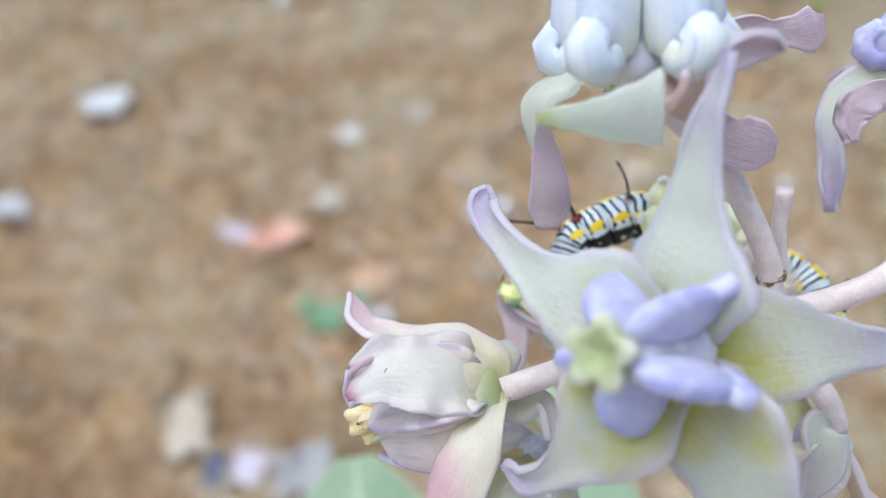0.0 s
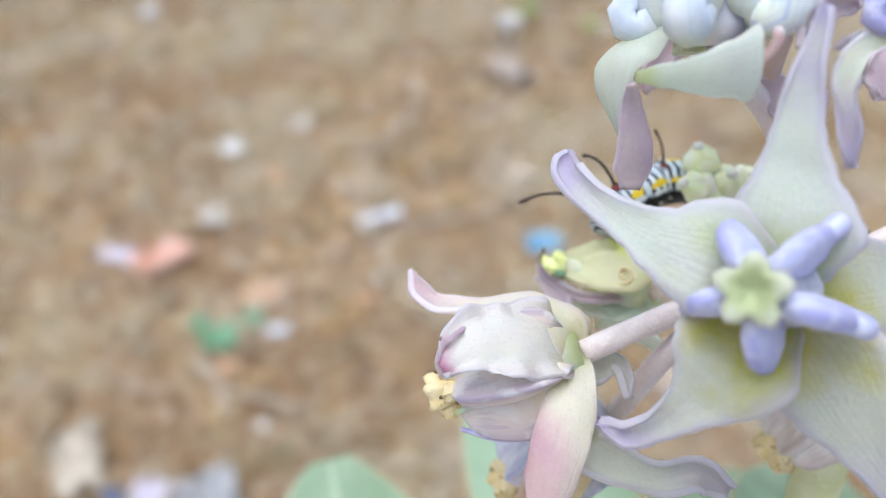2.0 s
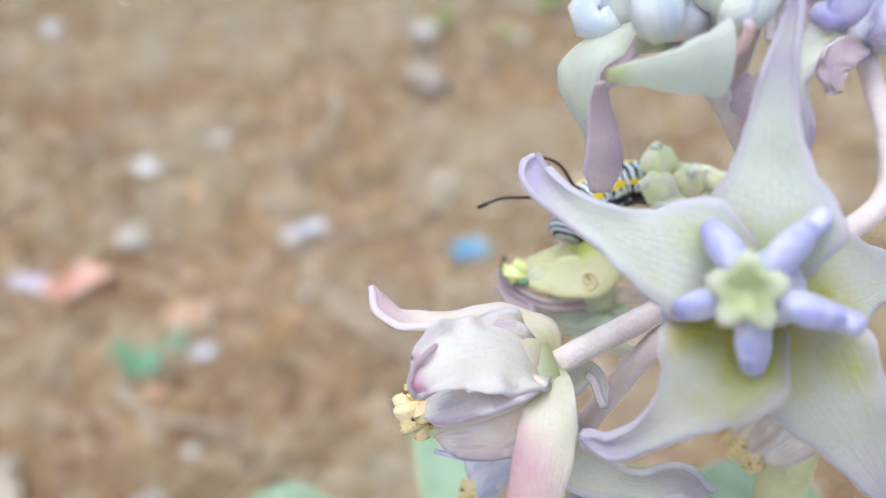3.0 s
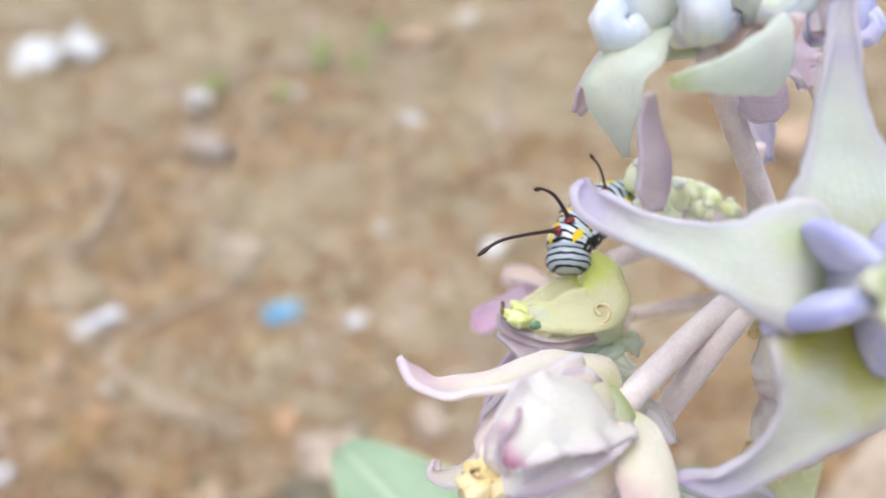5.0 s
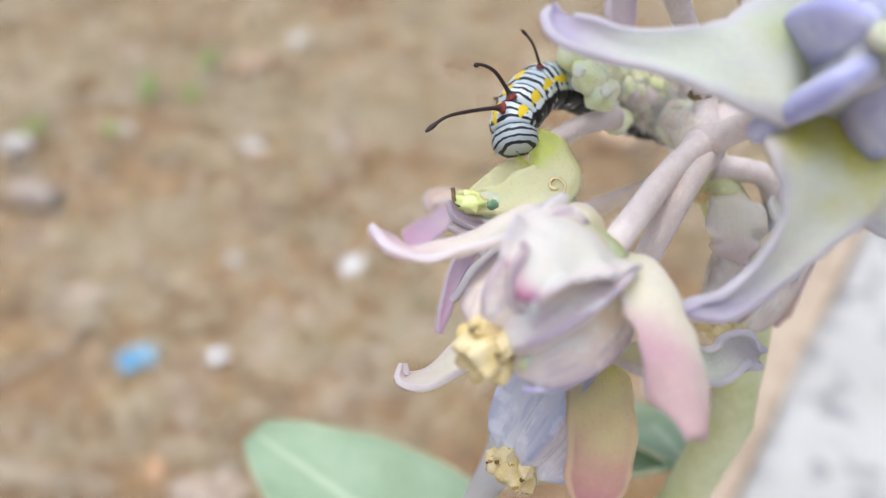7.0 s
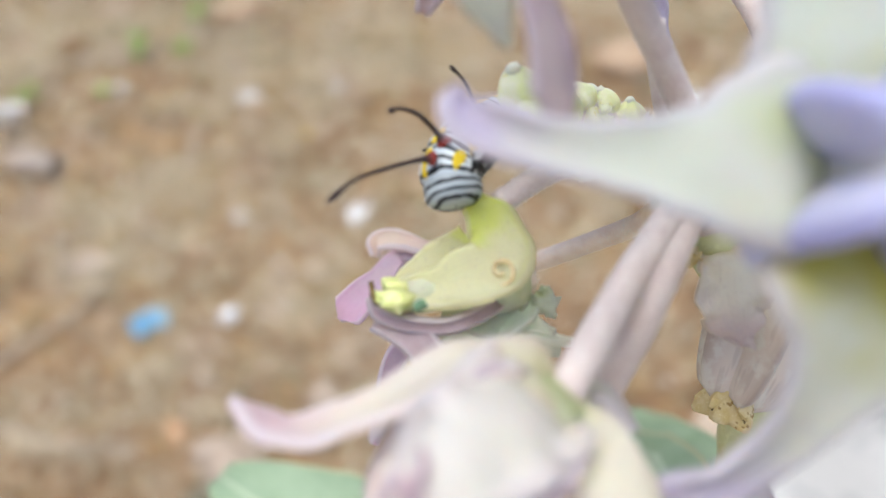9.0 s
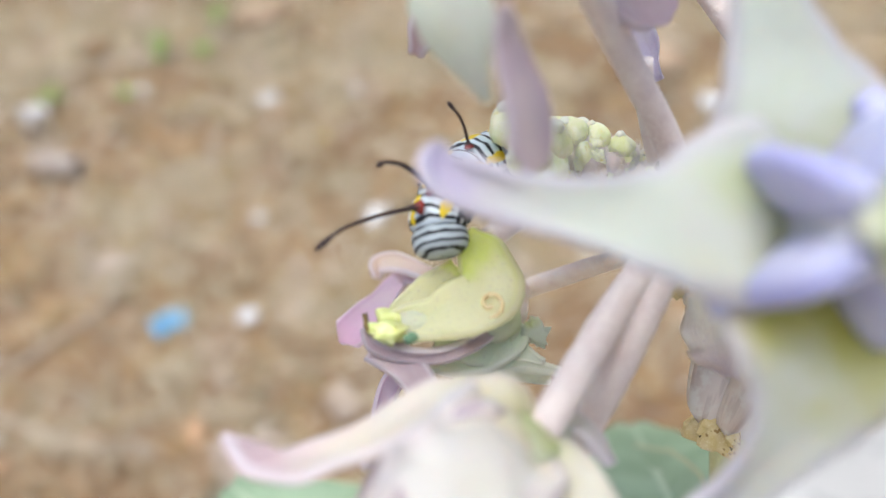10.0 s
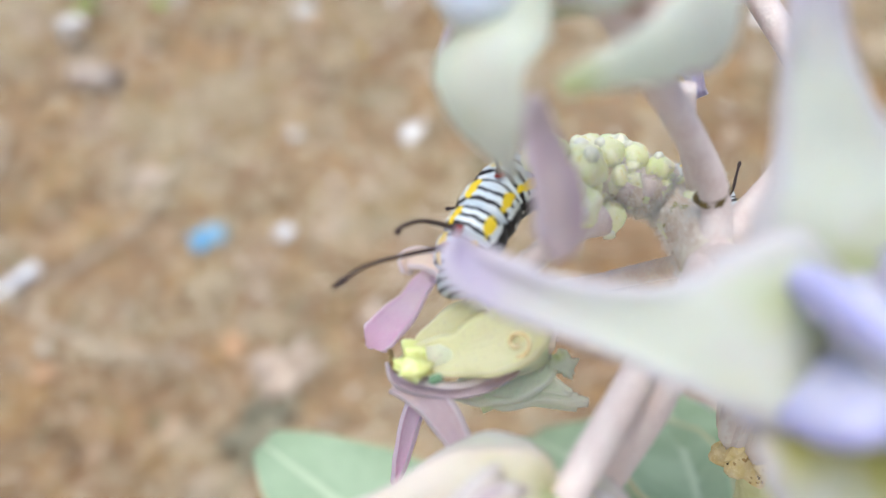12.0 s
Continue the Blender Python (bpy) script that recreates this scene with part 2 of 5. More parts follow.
def caterpillar_material(name, stripes=4.2, spots=True, bend=0.0):
    """Blue-white skin with wavy black bands, yellow spots on the flanks and a black belly; around is 0.5 on the back."""
    k = Mat(name)
    along, around = k.attr("along"), k.attr("across")
    wob = k.noise(420, 2)
    fromtop = k.math("ABSOLUTE", k.math("SUBTRACT", around, 0.5))
    ph = k.math("MULTIPLY_ADD", along, stripes, k.math("MULTIPLY", wob, 0.9))
    ph = k.math("ADD", ph, k.math("MULTIPLY", fromtop, bend))
    if not spots:
        ph = k.math("ADD", k.math("MULTIPLY_ADD", along, 4.6, k.math("MULTIPLY", fromtop, 1.6)), k.math("MULTIPLY", wob, 0.9))
    band = k.math("ABSOLUTE", k.math("SUBTRACT", k.math("FRACT", ph), 0.5))
    c = k.mix(k.ramp(k.noise(300, 2), 0.3, 0.7), (0.60, 0.68, 0.72), (0.78, 0.82, 0.82))
    if not spots:
        c = k.mix(0.45, c, (0.20, 0.22, 0.20))
    c = k.mix(k.ramp(band, 0.21, 0.15), c, (0.012, 0.012, 0.014))
    if spots:
        for centre, half, ratio, paint in ((0.102, 0.031, 0.27, (0.86, 0.62, 0.02)), (0.160, 0.022, 0.24, (0.74, 0.77, 0.74))):
            da = k.math("DIVIDE", k.math("SUBTRACT", fromtop, centre), half)
            dl = k.math("DIVIDE", k.math("SUBTRACT", along, 0.5), ratio)
            d = k.math("SQRT", k.math("ADD", k.math("MULTIPLY", da, da), k.math("MULTIPLY", dl, dl)))
            c = k.mix(k.ramp(k.math("ADD", d, k.math("MULTIPLY_ADD", k.noise(700, 2), 1.8, -0.9)), 1.1, 0.85), c, paint)
        c = k.mix(k.ramp(k.math("ADD", fromtop, k.math("MULTIPLY", wob, 0.04)), 0.186, 0.206), c, (0.015, 0.014, 0.014))
        c = k.mix(k.math("MULTIPLY", k.ramp(k.noise(800, 1), 0.62, 0.66), k.ramp(fromtop, 0.20, 0.22)), c, (0.6, 0.6, 0.56))
    k.bump(wob, 0.3, 0.0003)
    return k.done(c, 0.45, spec=0.4)


skin_mat = caterpillar_material("caterpillar_banded_skin")
head_mat = caterpillar_material("caterpillar_striped_head", 3.4, False, 4.0)


def tentacle_material():
    k = Mat("tentacle_black_red_base")
    c = k.mix(k.ramp(k.math("ADD", k.attr("along"), k.math("MULTIPLY", k.noise(900, 2), 0.15)), 0.14, 0.30), (0.28, 0.03, 0.02), (0.035, 0.018, 0.015))
    k.bump(k.noise(1500, 2), 0.5, 0.0003)
    return k.done(c, 0.6)


tentacle_mat = tentacle_material()
ant_mat = speckled("ant_dark_brown", (0.02, 0.012, 0.01), (0.05, 0.03, 0.025), 2500, rough=0.35)


def soil_material():
    k = Mat("dry_red_soil")
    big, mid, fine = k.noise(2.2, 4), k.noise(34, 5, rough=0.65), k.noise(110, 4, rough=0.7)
    c = k.mix(k.ramp(big, 0.35, 0.65), (0.25, 0.146, 0.072), (0.38, 0.252, 0.138))
    c = k.mix(k.math("MULTIPLY", k.ramp(k.noise(9, 3), 0.50, 0.62), 0.6), c, (0.44, 0.27, 0.10))
    # dark patches: shadow gaps in the ground cover, painted into the soil colour
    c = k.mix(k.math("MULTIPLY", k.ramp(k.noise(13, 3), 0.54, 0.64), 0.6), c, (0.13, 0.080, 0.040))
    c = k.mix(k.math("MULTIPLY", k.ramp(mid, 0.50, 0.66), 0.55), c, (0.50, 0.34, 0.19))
    # hollows of the bump noise get their shade painted in as dark brown
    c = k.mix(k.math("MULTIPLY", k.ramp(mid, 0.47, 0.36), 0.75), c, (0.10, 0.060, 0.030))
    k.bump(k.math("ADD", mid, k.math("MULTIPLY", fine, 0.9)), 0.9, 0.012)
    return k.done(c, 0.95, spec=0.15)


soil_mat = soil_material()


def straw_material(name, a, b, dark, patch=None):
    k = Mat(name)
    r = k.node("NewGeometry").outputs["Random Per Island"]
    c = k.mix(r, a, b)
    c = k.mix(k.ramp(k.math("FRACT", k.math("MULTIPLY", r, 7.31)), 0.8, 0.95), c, dark)
    c = k.mix(k.math("MULTIPLY", k.ramp(k.noise(60, 2), 0.4, 0.7), 0.3), c, dark)
    if patch:
        c = k.mix(k.math("MULTIPLY", k.ramp(k.noise(11, 3), 0.50, 0.62), 0.55), c, patch[0])
        c = k.mix(k.math("MULTIPLY", k.ramp(k.noise(8, 3), 0.47, 0.36), 0.5), c, patch[1])
    return k.done(c, 0.75, spec=0.25, thin=0.1)


straw_mat = straw_material("dry_straw", (0.92, 0.84, 0.63), (0.76, 0.65, 0.43), (0.40, 0.31, 0.17), ((0.56, 0.40, 0.17), (0.86, 0.74, 0.62)))
weed_mat = straw_material("grey_green_weed", (0.22, 0.27, 0.15), (0.33, 0.34, 0.20), (0.16, 0.19, 0.10))
pebble_mat = straw_material("brown_pebbles", (0.42, 0.27, 0.15), (0.36, 0.22, 0.12), (0.48, 0.37, 0.26))
pale_pebble_mat = straw_material("pale_pebbles", (0.66, 0.58, 0.47), (0.56, 0.45, 0.33), (0.74, 0.69, 0.60))
chaff_mat = straw_material("leaf_litter", (0.56, 0.43, 0.29), (0.62, 0.48, 0.33), (0.28, 0.19, 0.12))
twig_mat = speckled("weathered_twig_bark", (0.40, 0.31, 0.22), (0.54, 0.45, 0.33), 90, rough=0.9, depth=0.002)
pale_wood_mat = speckled("split_pale_wood", (0.55, 0.42, 0.25), (0.66, 0.54, 0.35), 60, rough=0.8)
stone_mat = speckled("tan_stone", (0.42, 0.29, 0.18), (0.52, 0.38, 0.25), 40, rough=0.9, depth=0.003)
ochre_stone_mat = speckled("orange_stone", (0.52, 0.30, 0.16), (0.58, 0.38, 0.22), 40, rough=0.9, depth=0.003)
bud_rim_mat = speckled("bud_cream_tip", (0.80, 0.80, 0.60), (0.86, 0.84, 0.70), 500, rough=0.7, sss=0.3)
lime_mat = speckled("limewashed_brick", (0.46, 0.29, 0.17), (0.52, 0.34, 0.2), 22, rough=0.9, depth=0.003, spots=(0.74, 0.70, 0.64))
white_mat = speckled("scuffed_white_plastic", (0.86, 0.86, 0.85), (0.92, 0.92, 0.91), 35, rough=0.4)
paper_mat = speckled("crumpled_paper", (0.62, 0.56, 0.47), (0.74, 0.69, 0.60), 30, rough=0.9)
dry_leaf_mat = speckled("papery_tan_leaf", (0.46, 0.36, 0.27), (0.58, 0.49, 0.39), 30, rough=0.9)
film_mat = speckled("thin_white_film", (0.82, 0.82, 0.80), (0.89, 0.89, 0.87), 18, rough=0.35, thin=0.15)
blue_mat = speckled("blue_plastic", (0.14, 0.42, 0.66), (0.22, 0.52, 0.76), 40, rough=0.35)
navy_mat = speckled("dark_blue_wrapper", (0.03, 0.07, 0.2), (0.06, 0.13, 0.3), 30, rough=0.35)
green_film_mat = speckled("green_plastic_film", (0.10, 0.46, 0.20), (0.26, 0.62, 0.36), 30, rough=0.25, thin=0.3, spots=(0.6, 0.72, 0.62))
teal_mat = speckled("dull_green_cap", (0.14, 0.28, 0.16), (0.2, 0.34, 0.2), 40, rough=0.6)
red_mat = speckled("orange_red_wrapper", (0.68, 0.32, 0.20), (0.76, 0.50, 0.38), 26, rough=0.4, spots=(0.8, 0.74, 0.68))
can_mat = speckled("rusty_grey_tin", (0.36, 0.30, 0.25), (0.46, 0.39, 0.32), 30, rough=0.5, spots=(0.42, 0.27, 0.16))
cup_mat = speckled("stained_paper_cup", (0.80, 0.77, 0.72), (0.86, 0.84, 0.80), 20, rough=0.6, spots=(0.48, 0.3, 0.16))
foil_mat = speckled("silver_foil_scrap", (0.6, 0.6, 0.62), (0.74, 0.74, 0.76), 60, rough=0.3)
brown_leaf_mat = speckled("dead_leaf_brown", (0.34, 0.2, 0.1), (0.46, 0.28, 0.15), 40, rough=0.8)
grey_leaf_mat = speckled("withered_grey_leaf", (0.22, 0.20, 0.13), (0.32, 0.29, 0.2), 30, rough=0.85, thin=0.1)
yellow_leaf_mat = speckled("yellow_fallen_leaf", (0.62, 0.42, 0.06), (0.68, 0.5, 0.12), 60, rough=0.7)
seedling_mat = speckled("seedling_fresh_green", (0.24, 0.42, 0.05), (0.34, 0.52, 0.10), 80, rough=0.5, thin=0.25)
dull_film_mat = speckled("dull_whitish_film", (0.46, 0.45, 0.45), (0.58, 0.57, 0.57), 18, rough=0.35, thin=0.15)
carton_mat = speckled("cream_carton", (0.44, 0.37, 0.27), (0.56, 0.49, 0.38), 14, rough=0.8)
mauve_film_mat = speckled("mauve_white_wrapper", (0.62, 0.54, 0.64), (0.74, 0.72, 0.78), 22, rough=0.35)


def concrete_material(name, a, b, dark):
    k = Mat(name)
    big, mid, fine = k.noise(3.5, 5), k.noise(16, 4), k.noise(160, 4)
    c = k.mix(k.ramp(big, 0.35, 0.65), a, b)
    c = k.mix(k.math("MULTIPLY", k.ramp(mid, 0.53, 0.66), 0.8), c, dark)
    c = k.mix(k.math("MULTIPLY", k.ramp(fine, 0.55, 0.75), 0.35), c, dark)
    k.bump(k.math("ADD", mid, k.math("MULTIPLY", fine, 0.5)), 0.5, 0.006)
    return k.done(c, 0.9, spec=0.2)


concrete_mat = concrete_material("worn_grey_concrete", (0.47, 0.45, 0.41), (0.56, 0.54, 0.50), (0.24, 0.23, 0.22))
kerb_mat = concrete_material("crumbling_tan_kerb", (0.45, 0.35, 0.25), (0.52, 0.42, 0.31), (0.28, 0.20, 0.13))


# ---- shapes ----
def smooth_path(points, n):
    """n points on a Catmull-Rom curve through the given ones."""
    p = [V(q) for q in points]
    p = [2 * p[0] - p[1], *p, 2 * p[-1] - p[-2]]
    out = []
    for i in range(n):
        x = i / (n - 1) * (len(p) - 3)
        k = min(int(x), len(p) - 4)
        t = x - k
        a, b, c, d = p[k : k + 4]
        out.append(0.5 * ((2 * b) + (c - a) * t + (2 * a - 5 * b + 4 * c - d) * t * t + (3 * b - a - 3 * c + d) * t**3))
    return out


def ease(x, lo=0.0, hi=1.0):
    x = min(1.0, max(0.0, (x - lo) / (hi - lo)))
    return x * x * (3 - 2 * x)


def mesh_of(bm, flat=False):
    bmesh.ops.recalc_face_normals(bm, faces=bm.faces)
    me = bpy.data.meshes.new("mesh")
    if not flat:
        for face in bm.faces:
            face.smooth = True
    bm.to_mesh(me)
    bm.free()
    return me


def part(name, bm, material, parent, label="", flat=False):
    """One mesh under a thing or a part. Its vertices are in the world; the thing's own place is taken off."""
    top = parent
    while top.parent:
        top = top.parent
    bmesh.ops.translate(bm, verts=bm.verts, vec=-top.matrix_basis.translation)
    me = mesh_of(bm, flat)
    me.materials.append(material)
    ob = new(name, me)
    ob.parent = parent
    return tagged(ob, label)


def thing(name, place, label, category, group="", kind=""):
    ob = new(name)
    ob.empty_display_size = 0.01
    ob.matrix_basis = Matrix.Translation(place)
    return tagged(ob, label, category, group, kind)


def solid(name, bm, material, label, category, group="", kind="", flat=False):
    """A thing of one mesh, its origin at the foot of its middle."""
    lo = [min(v.co[i] for v in bm.verts) for i in range(3)]
    hi = [max(v.co[i] for v in bm.verts) for i in range(3)]
    foot = V(((lo[0] + hi[0]) / 2, (lo[1] + hi[1]) / 2, lo[2]))
    bmesh.ops.translate(bm, verts=bm.verts, vec=-foot)
    me = mesh_of(bm, flat)
    me.materials.append(material)
    ob = new(name, me)
    ob.matrix_basis = Matrix.Translation(foot)
    return tagged(ob, label, category, group, kind)


def layers(bm):
    return bm.verts.layers.float.new("along"), bm.verts.layers.float.new("across")


def sheet(rows, normals, thick, bm=None, beads=False):
    """A thin closed body on a grid of points: a front, a back and a rim."""
    bm = bm or bmesh.new()
    al = bm.verts.layers.float.get("along") or bm.verts.layers.float.new("along")
    ac = bm.verts.layers.float.get("across") or bm.verts.layers.float.new("across")
    n, m = len(rows), len(rows[0])
    front, back = [], []
    for i in range(n):
        fr, br = [], []
        for j in range(m):
            edge = min(j, m - 1 - j, n - 1 - i)
            th = thick * ((0.8 if edge == 0 else 1.35 if edge == 1 else 1.0) if beads else (0.35 if edge == 0 else 0.8 if edge == 1 else 1.0))
            for row, sign in ((fr, 0.5), (br, -0.5)):
                v = bm.verts.new(rows[i][j] + normals[i][j] * th * sign)
                v[al], v[ac] = i / (n - 1), j / (m - 1)
                row.append(v)
        front.append(fr)
        back.append(br)
    for i in range(n - 1):
        for j in range(m - 1):
            bm.faces.new((front[i][j], front[i][j + 1], front[i + 1][j + 1], front[i + 1][j]))
            bm.faces.new((back[i][j], back[i + 1][j], back[i + 1][j + 1], back[i][j + 1]))
    loop = [(0, j) for j in range(m)] + [(i, m - 1) for i in range(1, n)] + [(n - 1, j) for j in range(m - 2, -1, -1)] + [(i, 0) for i in range(n - 2, 0, -1)]
    for a, b in zip(loop, loop[1:] + loop[:1]):
        bm.faces.new((front[a[0]][a[1]], back[a[0]][a[1]], back[b[0]][b[1]], front[b[0]][b[1]]))
    return bm


def ribbon(path, sides, widths, cups, thick, rough=0.0, seed=0, cells=17, lip=0.0, wave=0.0):
    """A sheet along a path: at each point its side direction, width and the half angle by which it is rolled."""
    rows, normals = [], []
    for i, p in enumerate(path):
        t = (path[min(i + 1, len(path) - 1)] - path[max(i - 1, 0)]).normalized()
        s = (sides[i] - t * sides[i].dot(t)).normalized()
        m = s.cross(t).normalized()
        th = cups[i] if abs(cups[i]) > 0.02 else 0.02
        row, nrow = [], []
        for j in range(cells):
            u = 2 * j / (cells - 1) - 1
            g = u - math.copysign(1.0, u) * 0.10 * lip * ease(abs(u), 0.7, 1.0)
            q = p + s * (widths[i] / 2 * math.sin(g * th) / th) + m * (widths[i] / 2 * ((1 - math.cos(u * th)) / th - 0.22 * lip * ease(abs(u), 0.6, 1.0) ** 1.5))
            if wave:
                q = q + m * (wave * abs(u) ** 2.5 * noise.noise(V((i * 0.22, u * 1.2, seed * 1.7))) * 2)
            if rough:
                q = q + m * (noise.noise(q * 260 + V((seed, 0, 0))) * rough) + t * (noise.noise(q * 330 + V((0, seed, 5))) * rough * (abs(u) > 0.9))
            row.append(q)
            nrow.append((m * math.cos(u * th) - s * math.sin(u * th)).normalized())
        rows.append(row)
        normals.append(nrow)
    return sheet(rows, normals, thick, beads=True)


def petal(c, n, tip, spread=0.4, ws=0.31, tipw=0.15, belly=0.002, cup0=0.25, cup1=1.0, twist=0.0, hook=0.0, power=1.8, full=1.45, thick=0.0009, seed=0, k1=0.3, k2=0.4, bow=0.0):
    """A petal from the flower's middle c, whose face looks along n, to its tip: wide and joined below the notch, narrow and rolled above."""
    d = tip - c
    rad = d - n * d.dot(n)
    rad.normalize()
    lift = d.dot(n)
    Rp = (d - n * lift).length
    R = d.length * 0.5 + (Rp + abs(lift)) * 0.5
    a, b = c + rad * max(Rp * 0.45, R * k1) + n * belly, c + rad * max(Rp * 0.8, R * k2) + n * (belly + lift * spread)
    path, sides, widths, cups = [], [], [], []
    N = 30
    s0 = n.cross(rad).normalized()
    for i in range(N):
        v = (i / (N - 1)) * 0.985 + 0.015
        p = (1 - v) ** 3 * c + 3 * (1 - v) ** 2 * v * a + 3 * (1 - v) * v * v * b + v**3 * tip
        path.append(p + n * hook * ease(v, 0.74, 1.0) ** 2 + s0 * bow * math.sin(math.pi * v**0.9) ** 1.3)
        sides.append(s0)
    gone = [0.0]
    for p, q in zip(path, path[1:]):
        gone.append(gone[-1] + (q - p).length)
    for g in gone:
        v = 0.012 + 0.988 * g / gone[-1]
        w1 = full * ws * R
        if v < ws:
            x = v / ws
            w = w1 * x * (1 - 0.08 * ease(x, 0.7, 1))
        else:
            q = (v - ws) / (1 - ws)
            w = 0.92 * w1 * ((1 - tipw) * (1 - q) ** power + tipw * (1 - 0.65 * ease(q, 0.8, 1.0)))
        widths.append(max(w, 0.0006))
        cups.append(cup0 + (cup1 - cup0) * ease(v, 0.3, 0.85))
    for i in range(N):
        v = i / (N - 1)
        t = (path[min(i + 1, N - 1)] - path[max(i - 1, 0)]).normalized()
        sides[i] = Matrix.Rotation(twist * ease(v, 0.35, 0.95), 3, t) @ sides[i]
    return ribbon(path, sides, widths, cups, thick, 0.0004, seed, wave=0.0007)


def tube(path, radii, sides=12, flat=1.0, up=None, caps=True, rough=0.0):
    """A round body along a path, with rounded ends; across is 0.5 on the side of up."""
    bm = bmesh.new()
    al, ac = layers(bm)
    up = V(up) if up else V((0.13, 0.31, 0.94))
    rings = []
    for i, p in enumerate(path):
        t = (path[min(i + 1, len(path) - 1)] - path[max(i - 1, 0)]).normalized()
        u = (up - t * up.dot(t)).normalized()
        s = t.cross(u)
        ring = []
        for j in range(sides):
            a = 2 * math.pi * j / sides
            r = radii[i]
            if rough:
                r *= 1 + rough * noise.noise(V((math.cos(a) * 2, math.sin(a) * 2, i * 0.7)) + p * 90)
            v = bm.verts.new(p + (s * math.sin(a) * flat - u * math.cos(a)) * r)
            v[al], v[ac] = i / (len(path) - 1), j / sides
            ring.append(v)
        rings.append(ring)
    for a, b in zip(rings, rings[1:]):
        for j in range(sides):
            bm.faces.new((a[j], a[(j + 1) % sides], b[(j + 1) % sides], b[j]))
    if caps:
        for ring in (rings[0], rings[-1]):
            bm.faces.new(ring)
    return bm


def stalk_bm(points, r0, r1, n=18, rough=0.12, node=0.0, power=1):
    path = smooth_path(points, n)
    return tube(path, [r1 + (r0 - r1) * (1 - i / (n - 1)) ** power + node * math.exp(-((i / (n - 1)) ** 2) * 60) for i in range(n)], 14, rough=rough)


def blob(c, radii, turn=None, seed=0, rough=0.15, rings=9, sides=12, freq=2.0, sharp=1.0):
    """A rounded lump."""
    bm = bmesh.new()
    al, ac = layers(bm)
    turn = turn or Matrix.Identity(3)
    grid = []
    for i in range(rings + 1):
        a = math.pi * i / rings
        ring = []
        for j in range(sides if 0 < i < rings else 1):
            b = 2 * math.pi * j / sides
            d = V((math.sin(a) * math.cos(b), math.sin(a) * math.sin(b), math.cos(a)))
            k = 1 + rough * noise.noise(d * freq + V((seed * 3.7, seed, 0)))
            d = V([math.copysign(abs(x) ** sharp, x) for x in d])
            v = bm.verts.new(V(c) + turn @ V((d.x * radii[0] * k, d.y * radii[1] * k, d.z * radii[2] * k)))
            v[al], v[ac] = i / rings, j / sides
            ring.append(v)
        grid.append(ring)
    for i in range(rings):
        p, q = grid[i], grid[i + 1]
        for j in range(sides):
            k = (j + 1) % sides
            if len(p) == 1:
                bm.faces.new((p[0], q[j], q[k]))
            elif len(q) == 1:
                bm.faces.new((p[j], q[0], p[k]))
            else:
                bm.faces.new((p[j], q[j], q[k], p[k]))
    return bm


def basis(n, hint=(0, 0, 1)):
    """Two directions across n."""
    n = V(n).normalized()
    x = V(hint) - n * V(hint).dot(n)
    if x.length < 1e-4:
        x = V((1, 0, 0)) - n * n.x
    x.normalize()
    return x, n.cross(x)


def lobe(c, n, rad, h, r_in, r_out, thick, z0=0.0, spur=0.36, wedge=0.0):
    """A fleshy fin of the crown: it rises along n, swells outwards, and rolls up in a spur at its foot."""
    tan = n.cross(rad).normalized()
    path, N, K = [], 16, 14
    bm = bmesh.new()
    al, ac = layers(bm)
    rings = []
    for i in range(N):
        q = i / (N - 1)
        ro = r_in + (r_out - r_in) * (0.25 + 0.75 * math.sin(math.pi * (0.16 + 0.72 * q ** 0.85)) ** 0.8)
        end = math.sqrt(max(0.0, 1 - (2 * q - 1) ** 8)) * 0.93 + 0.07
        mid, half = (r_in * 0.6 + ro) / 2, (ro - r_in * 0.6) / 2 * end
        z = z0 + h * q
        ring = []
        for j in range(K):
            a = 2 * math.pi * j / K
            ca, sa = math.cos(a), math.sin(a)
            body = 1 if wedge else 1 - 0.35 * ease(-ca, -0.2, 1.0)
            x = mid + half * math.copysign(abs(ca) ** 0.85, ca)
            y = thick / 2 * end * math.copysign(abs(sa) ** 0.9, sa) * body * (0.8 + 0.3 * math.sin(math.pi * q))
            y *= 1 - wedge * ease((ca + 1) / 2, 0.0, 1.15)
            y *= 1 - (0.28 if not wedge else 0.1) * math.exp(-((ca - 0.45) ** 2) * 22)
            v = bm.verts.new(c + n * (z - 0.0012 * ca * (1 - q)) + rad * x + tan * y)
            v[al], v[ac] = q, (0.5 + (a if a <= math.pi else a - 2 * math.pi) / (2 * math.pi))
            ring.append(v)
        rings.append(ring)
    for a, b in zip(rings, rings[1:]):
        for j in range(K):
            bm.faces.new((a[j], a[(j + 1) % K], b[(j + 1) % K], b[j]))
    bm.faces.new(rings[0])
    bm.faces.new(rings[-1])
    if spur:
        R = (r_out - r_in) * spur
        mid = c + rad * (r_out * 0.86) + n * (z0 + R * 1.0)
        curl = [mid + (rad * math.cos(a) - n * math.sin(a)) * R * (1.0 - 0.085 * k) for k in range(9) for a in [radians(150 - 52 * k)]]
        other = tube(curl, [thick * 0.46 * (1 - 0.05 * k) for k in range(9)], 9, up=tan)
        tmp = mesh_of(other)
        bm.from_mesh(tmp)
        bpy.data.meshes.remove(tmp)
    return bm


